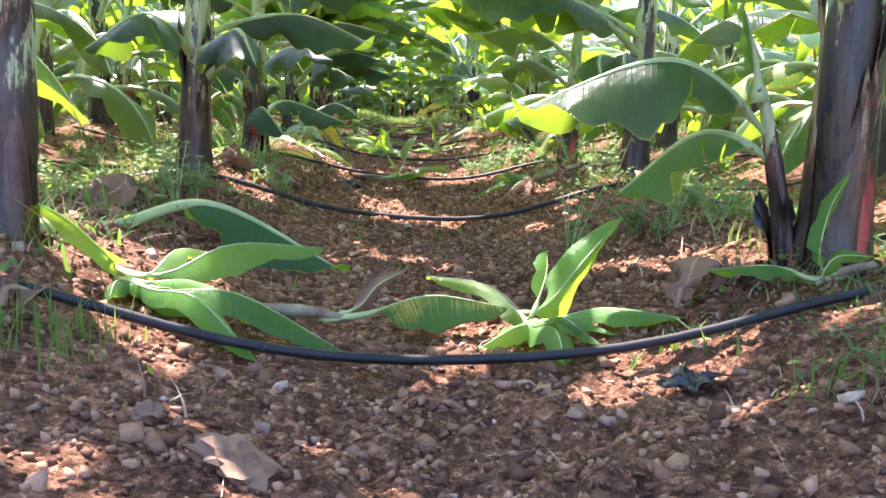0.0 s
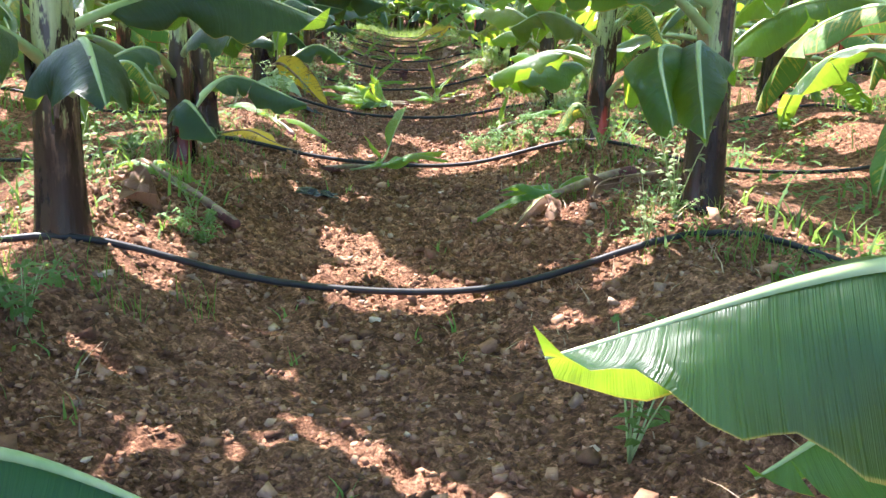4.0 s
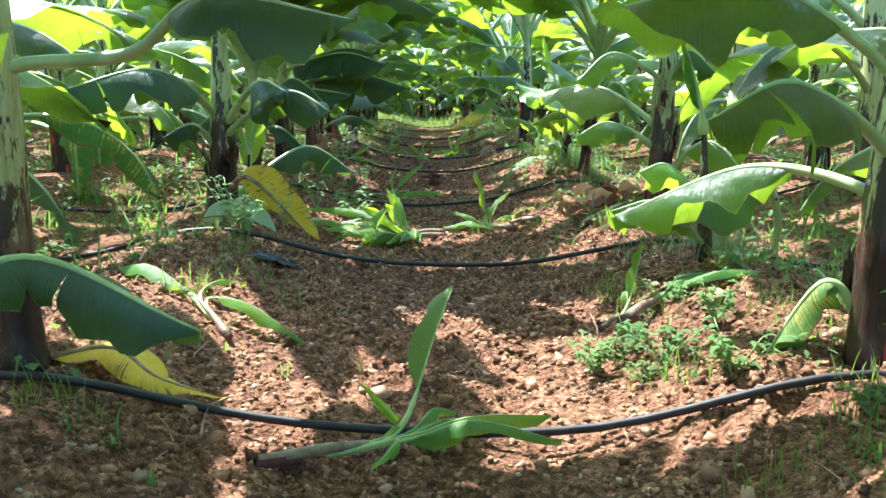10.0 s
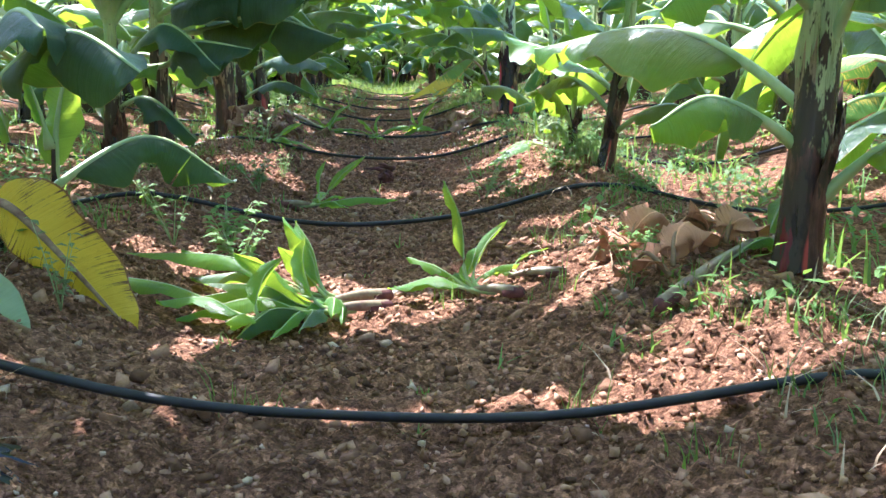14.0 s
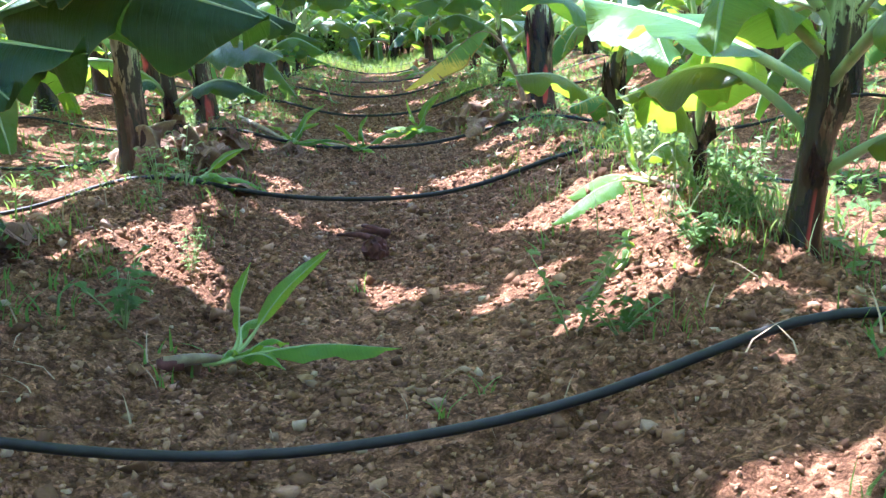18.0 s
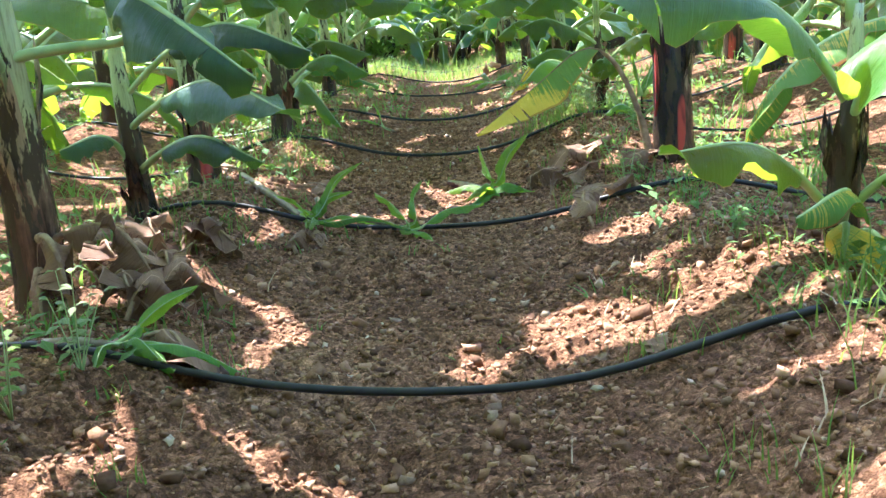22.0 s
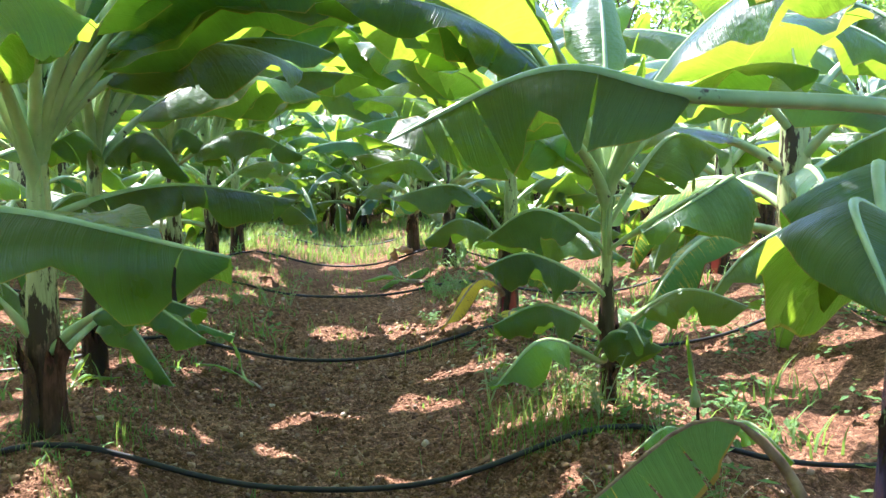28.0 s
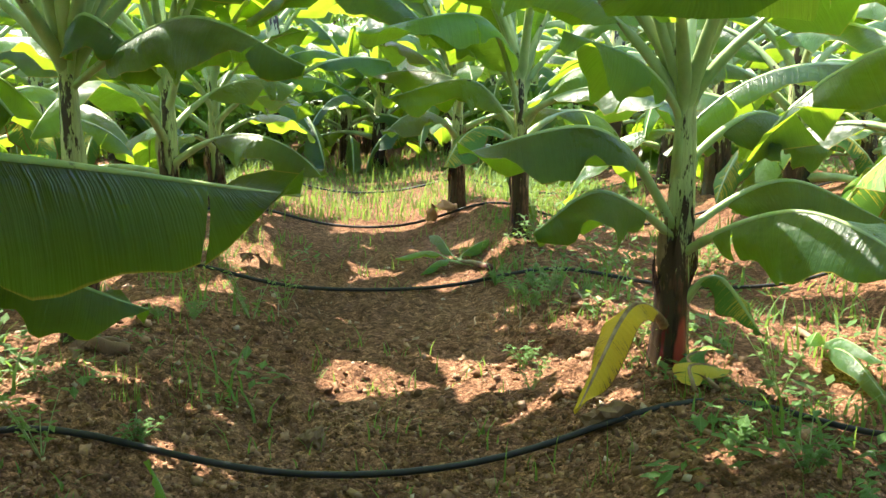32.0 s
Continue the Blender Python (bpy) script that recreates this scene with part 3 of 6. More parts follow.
def build_ground():
    xs, ys = graded(-2.7, 1.5, 0.018, -260, 260), graded(1.2, 22.0, 0.021, -60, 400)
    X, Y = np.meshgrid(xs, ys)
    g = np.random.default_rng(11)
    X[1:-1, 1:-1] += g.uniform(-0.33, 0.33, X[1:-1, 1:-1].shape) * np.minimum(np.diff(xs)[None, 1:], 0.05)
    Y[1:-1, 1:-1] += g.uniform(-0.33, 0.33, Y[1:-1, 1:-1].shape) * np.minimum(np.diff(ys)[1:, None], 0.05)
    Z = ground_z(X, Y, True)
    nx, ny = len(xs), len(ys)
    me = bpy.data.meshes.new("ground")
    co = np.stack([X, Y, Z], -1).reshape(-1, 3).astype(np.float32)
    i = np.arange(nx * (ny - 1)).reshape(ny - 1, nx)[:, :-1].ravel()
    quads = np.stack([i, i + 1, i + 1 + nx, i + nx], -1).astype(np.int32)
    me.vertices.add(len(co))
    me.vertices.foreach_set("co", co.ravel())
    me.loops.add(quads.size)
    me.loops.foreach_set("vertex_index", quads.ravel())
    me.polygons.add(len(quads))
    me.polygons.foreach_set("loop_start", np.arange(0, quads.size, 4, dtype=np.int32))
    me.materials.append(M_SOIL)
    me.update(calc_edges=True)
    return tagged(new("ground", me), "red-brown tilled soil with low planting ridges and loose clods", "ground", kind="structure")


build_ground()


def raw_mesh(name, co, tris, mat, uv=None, smooth=False):
    """A mesh of many small pieces, from arrays."""
    me = bpy.data.meshes.new(name)
    co, tris = np.asarray(co, dtype=np.float32), np.asarray(tris, dtype=np.int32)
    k = tris.shape[1]
    me.vertices.add(len(co))
    me.vertices.foreach_set("co", co.ravel())
    me.loops.add(tris.size)
    me.loops.foreach_set("vertex_index", tris.ravel())
    me.polygons.add(len(tris))
    me.polygons.foreach_set("loop_start", np.arange(0, tris.size, k, dtype=np.int32))
    if smooth:
        me.polygons.foreach_set("use_smooth", np.ones(len(tris), dtype=bool))
    me.materials.append(mat)
    if uv is not None:
        lay = me.uv_layers.new(name="UVMap")
        lay.data.foreach_set("uv", np.asarray(uv, dtype=np.float32)[tris.ravel()].ravel())
    me.update(calc_edges=True)
    return new(name, me)


def ico(sub):
    bm = bmesh.new()
    bmesh.ops.create_icosphere(bm, subdivisions=sub, radius=1.0)
    v = np.array([p.co[:] for p in bm.verts])
    f = np.array([[q.index for q in p.verts] for p in bm.faces])
    bm.free()
    return v, f


def scatter_clods(name, n, smin, smax, mat, label, seed, xr, yr, sub=1, power=2.6):
    g = np.random.default_rng(seed)
    if sub:
        v, f = ico(sub)
    else:                                       # broken blocks
        v = np.array([(a, b, c) for a in (-0.75, 0.75) for b in (-0.75, 0.75) for c in (-0.75, 0.75)])
        f = np.array([(0, 1, 3), (0, 3, 2), (4, 6, 7), (4, 7, 5), (0, 4, 5), (0, 5, 1), (2, 3, 7), (2, 7, 6), (0, 2, 6), (0, 6, 4), (1, 5, 7), (1, 7, 3)])
    x, y = g.uniform(*xr, n), g.uniform(*yr, n)
    x = x + row_x(0, y) - row_x(0, 0)
    s = smin + (smax - smin) * g.random(n) ** power
    z = ground_z(x, y, True) + 0.2 * s
    jit = 1 + 0.46 * (g.random((n, len(v), 1)) - 0.5) * 2
    sc = s[:, None] * np.stack([g.uniform(0.8, 1.35, n), g.uniform(0.7, 1.1, n), g.uniform(0.45, 0.85, n)], -1)
    a, tp = g.uniform(0, 6.28, n), g.uniform(-0.9, 0.9, n)
    p = v[None] * jit * sc[:, None, :]
    p = np.stack([p[..., 0] * np.cos(tp)[:, None] - p[..., 2] * np.sin(tp)[:, None], p[..., 1], p[..., 0] * np.sin(tp)[:, None] + p[..., 2] * np.cos(tp)[:, None]], -1)
    px = p[..., 0] * np.cos(a)[:, None] - p[..., 1] * np.sin(a)[:, None]
    py = p[..., 0] * np.sin(a)[:, None] + p[..., 1] * np.cos(a)[:, None]
    co = np.stack([px + x[:, None], py + y[:, None], p[..., 2] + z[:, None]], -1).reshape(-1, 3)
    tr = (f[None] + (np.arange(n) * len(v))[:, None, None]).reshape(-1, 3)
    return tagged(raw_mesh(name, co, tr, mat), label, name.replace("_", " "), kind="stuff")


scatter_clods("soil_crumbs", 95000, 0.003, 0.0095, M_CLOD, "small crumbs of dry red-brown soil on the ground", 1, (-1.35, 1.45), (1.3, 21.0), 0, 1.7)
scatter_clods("soil_clods", 9500, 0.0065, 0.022, M_CLOD, "lumps of dry red-brown earth lying on the ground", 2, (-1.4, 1.6), (1.2, 22), 0, 3.0)
scatter_clods("pebbles", 3000, 0.005, 0.017, M_STONE, "pale stones and gravel in the red soil", 3, (-1.6, 1.8), (1.2, 24), 0, 2.2)

# ---- drip pipes across the rows ----
PIPES = [(2.35, 0.10), (4.66, 0.04), (6.96, 0.0), (9.13, -0.04), (11.52, 0.2), (14.03, -0.06), (15.87, 0.0), (18.2, 0.06), (20.5, 0.12), (22.88, 0.0), (25.2, 0.0), (27.5, 0.0)]


def pipe(y0, slope=0.0, dusty=False, r=0.0105):
    pts = []
    n = 150
    for i in range(n + 1):
        x = -7.5 + 15 * i / n
        y = y0 + slope * (x + 0.2) + 0.05 * math.sin(1.1 * x + y0 * 3) + 0.02 * math.sin(3.1 * x + y0)
        xs_ = np.linspace(x - 0.22, x + 0.22, 9)
        z = float(np.mean(ground_z(xs_, np.full(9, y)))) + 0.024 + r
        pts.append(Vector((x, y, z)))
    v, f = tube_data(pts, [r] * len(pts), 10)
    tg = thing("drip_pipe", Matrix.Identity(4), "black plastic drip pipe lying across the soil ridges", "irrigation pipe", "drip pipes")
    mesh_ob("tube", v, f, M_PIPE_DUSTY if dusty else M_PIPE, tg)


for yy, sl in PIPES:
    pipe(yy, sl)

# ---- banana plants by the alley ----
def key_plant(key, x, y, h, r0, lean=(0.0, 0.0), mat=None, crown=7, low=0.78, size=None, seed=None, label="", high=9):
    """A plant beside the alley: a high crown, seeded; its lower leaves are hung one by one below. low under 0.6: a full seeded plant."""
    sd_ = seed if seed is not None else sum(ord(c) * (7 + i) for i, c in enumerate(key))
    side = 1 if key[0] == "L" else -1
    size = size or 0.5 + 0.42 * h
    r0 = r0 * 0.76
    pl = banana(x, y, h, r0, lean, sd_, crown if low < 0.6 else 0, mat, low=low, side=side, size=size, label=label)
    PLANTS[key] = (pl, x, y, h, r0, lean)
    r = random.Random(sd_ + 77)
    if h > 0.9:
        crown += 1
        for i in range(crown if low >= 0.6 else 0):
            az = i * 360 / crown + r.uniform(-22, 22)
            leaf_on(pl, (az, h * r.uniform(0.9, 0.99), r.uniform(48, 72), r.uniform(66, 92), 0.34, r.uniform(0.95, 1.3) * size, r.uniform(0.42, 0.54) * size, "g" if r.random() < 0.8 else "n"), h, r0, lean, r.randrange(9999), 20, 1.0)
        for i in range(2 if side > 0 else 0):    # long ones added above the view, reaching over the alley to shade it
            leaf_on(pl, (r.uniform(-40, 25), h * 0.97, r.uniform(62, 72), r.uniform(66, 80), 0.5, r.uniform(1.3, 1.6) * size, r.uniform(0.42, 0.5) * size, "g", {"tears": 3}), h, r0, lean, r.randrange(9999), 20, 1.0)
        for i in range(high if side > 0 else 5):    # high leaves, unseen from close by, added to shade the alley
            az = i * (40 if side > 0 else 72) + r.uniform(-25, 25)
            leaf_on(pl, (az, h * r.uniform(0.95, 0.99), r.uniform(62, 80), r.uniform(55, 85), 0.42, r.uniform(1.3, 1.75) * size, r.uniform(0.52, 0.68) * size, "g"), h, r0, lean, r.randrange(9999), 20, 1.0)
        for i in range(3):                       # and added ones that arch high over the alley, for more shade below
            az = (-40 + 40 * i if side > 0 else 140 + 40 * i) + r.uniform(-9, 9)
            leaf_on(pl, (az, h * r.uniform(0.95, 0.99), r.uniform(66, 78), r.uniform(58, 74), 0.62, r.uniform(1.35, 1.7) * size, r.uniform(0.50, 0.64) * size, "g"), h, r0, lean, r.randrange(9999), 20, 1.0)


PLANTS = {}
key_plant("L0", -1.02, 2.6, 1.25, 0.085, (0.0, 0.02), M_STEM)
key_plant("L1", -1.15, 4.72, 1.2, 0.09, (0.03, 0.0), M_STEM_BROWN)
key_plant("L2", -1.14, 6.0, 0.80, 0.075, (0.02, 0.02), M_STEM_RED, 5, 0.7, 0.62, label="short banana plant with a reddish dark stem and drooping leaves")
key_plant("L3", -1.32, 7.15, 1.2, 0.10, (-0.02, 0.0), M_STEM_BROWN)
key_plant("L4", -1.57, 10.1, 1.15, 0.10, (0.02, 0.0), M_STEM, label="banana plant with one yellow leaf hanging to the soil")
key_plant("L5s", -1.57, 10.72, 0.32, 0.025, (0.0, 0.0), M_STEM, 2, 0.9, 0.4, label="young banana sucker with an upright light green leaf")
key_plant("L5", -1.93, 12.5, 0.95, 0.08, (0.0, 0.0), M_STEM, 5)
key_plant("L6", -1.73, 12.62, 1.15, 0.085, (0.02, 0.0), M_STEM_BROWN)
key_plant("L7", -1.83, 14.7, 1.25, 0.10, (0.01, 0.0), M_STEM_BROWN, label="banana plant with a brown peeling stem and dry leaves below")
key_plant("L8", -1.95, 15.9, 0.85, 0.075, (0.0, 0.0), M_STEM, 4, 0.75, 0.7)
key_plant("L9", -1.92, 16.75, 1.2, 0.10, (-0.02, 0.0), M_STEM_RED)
# fewer of the added high leaves here, so that sun reaches the soil
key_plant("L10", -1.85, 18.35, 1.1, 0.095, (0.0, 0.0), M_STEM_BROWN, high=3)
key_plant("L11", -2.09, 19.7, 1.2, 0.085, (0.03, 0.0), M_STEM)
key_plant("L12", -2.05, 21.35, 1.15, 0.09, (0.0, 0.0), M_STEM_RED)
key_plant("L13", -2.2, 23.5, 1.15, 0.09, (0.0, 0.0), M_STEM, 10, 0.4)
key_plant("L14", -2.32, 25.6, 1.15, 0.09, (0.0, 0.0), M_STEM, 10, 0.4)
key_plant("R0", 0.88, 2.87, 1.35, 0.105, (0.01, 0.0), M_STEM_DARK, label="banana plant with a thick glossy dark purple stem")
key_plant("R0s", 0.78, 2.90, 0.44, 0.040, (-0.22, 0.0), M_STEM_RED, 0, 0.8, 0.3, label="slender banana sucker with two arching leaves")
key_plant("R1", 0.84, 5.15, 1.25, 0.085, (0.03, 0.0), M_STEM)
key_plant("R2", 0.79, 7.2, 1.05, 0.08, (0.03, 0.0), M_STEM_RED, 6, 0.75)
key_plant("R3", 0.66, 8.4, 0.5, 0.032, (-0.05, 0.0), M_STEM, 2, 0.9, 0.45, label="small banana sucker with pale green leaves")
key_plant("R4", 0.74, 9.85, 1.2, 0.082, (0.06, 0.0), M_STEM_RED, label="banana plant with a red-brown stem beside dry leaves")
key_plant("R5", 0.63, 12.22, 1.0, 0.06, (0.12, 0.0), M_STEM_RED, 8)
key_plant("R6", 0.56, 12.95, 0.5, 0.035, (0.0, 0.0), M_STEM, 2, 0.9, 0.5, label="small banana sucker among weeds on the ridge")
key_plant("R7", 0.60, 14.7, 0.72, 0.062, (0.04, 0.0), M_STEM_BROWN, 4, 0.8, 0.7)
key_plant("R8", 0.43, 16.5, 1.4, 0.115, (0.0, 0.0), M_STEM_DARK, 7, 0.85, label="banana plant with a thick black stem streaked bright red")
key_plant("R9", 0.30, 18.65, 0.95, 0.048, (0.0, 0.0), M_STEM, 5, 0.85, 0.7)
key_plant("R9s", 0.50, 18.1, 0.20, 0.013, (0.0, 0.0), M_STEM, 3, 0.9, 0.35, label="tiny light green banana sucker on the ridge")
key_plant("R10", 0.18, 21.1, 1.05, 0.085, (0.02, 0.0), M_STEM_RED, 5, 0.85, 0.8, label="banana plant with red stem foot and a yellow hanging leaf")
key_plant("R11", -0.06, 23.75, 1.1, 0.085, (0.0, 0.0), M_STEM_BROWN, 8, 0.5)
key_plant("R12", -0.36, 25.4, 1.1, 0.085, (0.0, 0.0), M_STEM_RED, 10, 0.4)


def spline(pts, n):
    """Smooth line through a few points, evenly stepped."""
    p = [pts[0] * 2 - pts[1]] + list(pts) + [pts[-1] * 2 - pts[-2]]
    fine = []
    for i in range(1, len(p) - 2):
        for k in range(12):
            t = k / 12
            a, b, c, d = p[i - 1], p[i], p[i + 1], p[i + 2]
            fine.append(0.5 * (2 * b + (c - a) * t + (2 * a - 5 * b + 4 * c - d) * t * t + (3 * b - a - 3 * c + d) * t ** 3))
    fine.append(pts[-1].copy())
    acc = [0.0]
    for q, r in zip(fine, fine[1:]):
        acc.append(acc[-1] + (r - q).length)
    out, j = [], 0
    for i in range(n + 1):
        s_ = acc[-1] * i / n
        while j < len(acc) - 2 and acc[j + 1] < s_:
            j += 1
        f = (s_ - acc[j]) / max(1e-9, acc[j + 1] - acc[j])
        out.append(fine[j].lerp(fine[j + 1], min(1, f)))
    return out


def hang(key, base, mid, tip, start, width, near, far, kind, tears=0, roll=0.0, wave=0.030):
    """One leaf of a plant by its base, crest and tip in the world. near, far: how its halves hang on this side and the other."""
    pl, x, y, h, r0, lean = PLANTS[key]
    o = Vector(pl.location)
    base, mid, tip = (Vector(p) - o for p in (base, mid, tip))
    z = max(0.05, min(base.z, h))
    axis = lambda q: Vector((lean[0] * q, lean[1] * q, q))
    out = mid - axis(z)
    out = Vector((out.x, out.y, 0)).normalized()
    rs = stem_radius(z, h, r0)
    low = max(0.02, z - 0.18)
    leave = axis(max(0.04, z - 0.035)) + out * rs * 0.75
    far_base = Vector((base.x - leave.x, base.y - leave.y, 0)).length > 0.22
    pts = [axis(low) + out * rs * 0.45, leave] + ([base] if far_base else []) + [mid, tip]
    rib = spline(pts, 36)
    seg = [(q - p).length for p, q in zip(rib, rib[1:])]
    total = sum(seg)
    near_i = min(range(len(rib)), key=lambda k: (rib[k] - (base if far_base else leave)).length)
    extra = sum(seg[:near_i])
    st = min(0.66, (extra + start * (total - extra)) / total)
    wide = [(0.0, rs * 0.55), ((leave - rib[0]).length / total, min(0.025, rs * 0.42)), (st, 0.011 + 0.022 * width), (1.0, 0.0025)]
    t = tip - mid
    s_ = t.cross(Vector((0, 0, 1)))
    folds = (*near, *far) if s_.y < 0 else (*far, *near)
    lab = {"y": "yellow withering leaf", "h": "half yellowed leaf", "p": "pale yellow-green leaf", "d": "dry brown leaf"}.get(kind, "")
    # on these plants every other leaf keeps the lit tone, whatever its age
    young = key in ("L9", "L10", "L11", "L12") and int(1000 * abs(tip.x + mid.z)) % 2 == 0
    # green leaves of the left row take the tone with shade painted in
    mat = M_LEAF_SHADED if kind == "g" and key[0] == "L" and not young else KINDS[kind]
    width *= 1.2 if kind in "gn" else 1.0
    folds = (0.4 * folds[0], folds[1] + 0.6 * folds[0] + 8, 0.5 * folds[2], folds[3] + 0.5 * folds[2])
    tears = min(tears, 1) if tears < 3 else tears
    put_leaf(pl, rib, st, width, folds, mat, [v for _, v in wide], roll, min(1.35 * wave, 0.13 * width) if kind != "d" else wave, tears, int(1000 * abs(base.x + 3 * tip.x + 7 * mid.z)) % 9973, label=lab,
             pet_mat=M_DRYPET if kind in "yd" else None, marks=[u for u, _ in wide])


hang("R0s", (0.69, 2.88, 0.54), (0.44, 2.80, 0.66), (0.09, 2.88, 0.525), 0.16, 0.27, (52, 30), (10, 35), "g", 1)
hang("R0s", (0.70, 2.92, 0.48), (0.56, 2.97, 0.49), (0.37, 3.02, 0.32), 0.12, 0.24, (40, 40), (20, 40), "e", 3)
hang("R0", (0.79, 2.75, 0.85), (0.60, 2.55, 0.95), (0.45, 2.45, 0.80), 0.2, 0.32, (30, 40), (20, 40), "g", 0)
hang("L1", (-1.12, 4.50, 0.74), (-1.26, 4.40, 0.84), (-1.46, 4.30, 0.69), 0.2, 0.3, (30, 45), (20, 40), "g", 1)
hang("L1", (-0.97, 4.45, 0.75), (-0.85, 4.20, 0.78), (-0.76, 4.05, 0.65), 0.1, 0.36, (25, 50), (25, 50), "g", 0)
hang("L1", (-0.96, 4.55, 0.65), (-0.89, 4.60, 0.71), (-0.81, 4.60, 0.60), 0.3, 0.16, (30, 45), (20, 40), "h", 0)
hang("L1", (-1.10, 4.85, 0.83), (-0.78, 5.10, 0.92), (-0.437, 5.34, 0.81), 0.15, 0.28, (50, 35), (15, 35), "g", 0)
hang("L2", (-1.13, 6.00, 0.69), (-0.89, 5.70, 0.80), (-0.64, 5.45, 0.73), 0.15, 0.24, (45, 35), (20, 40), "g", 1)
hang("L2", (-1.16, 6.00, 0.60), (-1.22, 5.80, 0.69), (-1.40, 5.60, 0.59), 0.3, 0.22, (35, 35), (20, 40), "g", 1)
hang("L2", (-1.10, 6.15, 0.42), (-1.06, 6.62, 0.52), (-0.683, 6.53, 0.40), 0.42, 0.2, (50, 35), (20, 40), "g", 1)
hang("L2", (-1.13, 5.97, 0.44), (-1.05, 5.80, 0.48), (-0.93, 5.75, 0.34), 0.1, 0.22, (25, 50), (25, 50), "g", 0)
hang("L2", (-1.18, 6.00, 0.51), (-1.30, 5.90, 0.55), (-1.38, 5.80, 0.45), 0.3, 0.18, (35, 45), (20, 40), "h", 1)
hang("L3", (-1.00, 7.15, 0.92), (-0.80, 7.10, 1.04), (-0.46, 7.10, 0.98), 0.2, 0.26, (45, 35), (20, 40), "g", 1)
hang("L3", (-1.35, 7.15, 1.17), (-1.02, 7.00, 1.24), (-0.56, 6.90, 1.23), 0.2, 0.3, (45, 35), (20, 40), "g", 1)
hang("L3", (-1.42, 7.15, 1.12), (-1.66, 7.00, 1.19), (-1.90, 6.80, 1.15), 0.2, 0.3, (45, 35), (20, 40), "g", 1)
hang("L4", (-1.51, 10.10, 0.63), (-1.15, 9.80, 0.82), (-0.86, 9.60, 0.70), 0.25, 0.3, (45, 35), (20, 40), "g", 1)
hang("L4", (-1.55, 10.10, 0.74), (-1.78, 9.70, 0.93), (-2.19, 9.40, 0.81), 0.15, 0.36, (50, 35), (20, 40), "g", 1)
hang("L4", (-1.51, 10.10, 0.31), (-1.36, 9.90, 0.37), (-0.99, 9.76, 0.03), 0.22, 0.24, (10, 15), (10, 15), "y", 0, 65.0)
hang("L4", (-1.52, 10.30, 0.28), (-1.19, 10.50, 0.50), (-0.89, 10.55, 0.34), 0.35, 0.22, (45, 35), (20, 40), "g", 1)
hang("L4", (-1.66, 10.10, 0.57), (-1.69, 10.00, 0.65), (-1.82, 9.90, 0.58), 0.3, 0.24, (45, 35), (20, 40), "g", 1)
hang("L4", (-1.53, 10.10, 0.69), (-1.31, 9.90, 0.87), (-1.11, 9.60, 0.82), 0.4, 0.3, (45, 35), (20, 40), "g", 0)
hang("L5", (-1.92, 12.50, 0.67), (-1.56, 12.20, 0.91), (-1.25, 12.00, 0.69), 0.25, 0.22, (40, 35), (20, 40), "g", 0)
hang("L5", (-1.91, 12.50, 0.52), (-1.70, 12.40, 0.54), (-1.45, 12.30, 0.33), 0.2, 0.18, (40, 35), (20, 40), "g", 0)
hang("L5", (-1.95, 12.50, 0.60), (-2.13, 12.40, 0.70), (-2.32, 12.30, 0.54), 0.3, 0.2, (45, 35), (20, 40), "g", 0)
hang("L6", (-1.46, 12.50, 0.89), (-1.05, 12.30, 0.94), (-0.67, 12.15, 0.83), 0.06, 0.4, (55, 30), (15, 30), "g", 2)
hang("L5", (-1.61, 12.40, 0.72), (-1.44, 12.20, 0.83), (-1.06, 12.00, 0.78), 0.1, 0.34, (55, 30), (20, 40), "g", 0)
hang("L6", (-1.54, 12.50, 1.01), (-1.19, 12.20, 1.10), (-0.81, 11.90, 1.00), 0.1, 0.4, (55, 30), (20, 40), "g", 1)
hang("L6", (-1.57, 12.60, 1.01), (-1.24, 12.50, 1.14), (-0.92, 12.40, 1.09), 0.1, 0.36, (45, 35), (20, 40), "g", 0)
hang("L7", (-1.42, 14.70, 0.94), (-1.29, 14.40, 1.04), (-0.95, 14.20, 0.81), 0.2, 0.24, (45, 35), (20, 40), "g", 1)
hang("L5s", (-1.56, 10.72, 0.30), (-1.55, 10.74, 0.52), (-1.49, 10.76, 0.78), 0.2, 0.13, (15, 20), (15, 20), "n", 0, 60)
hang("L7", (-1.78, 14.70, 0.91), (-1.77, 14.40, 1.02), (-1.91, 14.20, 0.97), 0.3, 0.26, (45, 35), (20, 40), "g", 0)
hang("L8", (-1.94, 15.90, 0.61), (-1.44, 15.40, 0.76), (-1.02, 15.00, 0.63), 0.25, 0.24, (45, 35), (20, 40), "g", 0)
hang("L8", (-1.94, 15.90, 0.42), (-1.57, 15.60, 0.54), (-1.26, 15.40, 0.44), 0.22, 0.17, (45, 35), (20, 40), "g", 1)
hang("L8", (-1.91, 15.90, 0.75), (-1.48, 15.70, 0.96), (-1.07, 15.55, 0.83), 0.3, 0.25, (45, 35), (20, 40), "g", 0)
hang("L8", (-2.03, 15.90, 0.49), (-2.04, 15.80, 0.55), (-2.13, 15.60, 0.52), 0.2, 0.17, (45, 35), (20, 40), "g", 0)
hang("L8", (-1.95, 15.90, 0.96), (-1.87, 15.70, 1.19), (-1.59, 15.40, 1.07), 0.2, 0.24, (40, 35), (20, 40), "g", 0)
hang("L9", (-1.85, 16.70, 1.04), (-1.57, 16.50, 1.19), (-1.35, 16.30, 1.01), 0.2, 0.3, (45, 35), (20, 40), "g", 0)
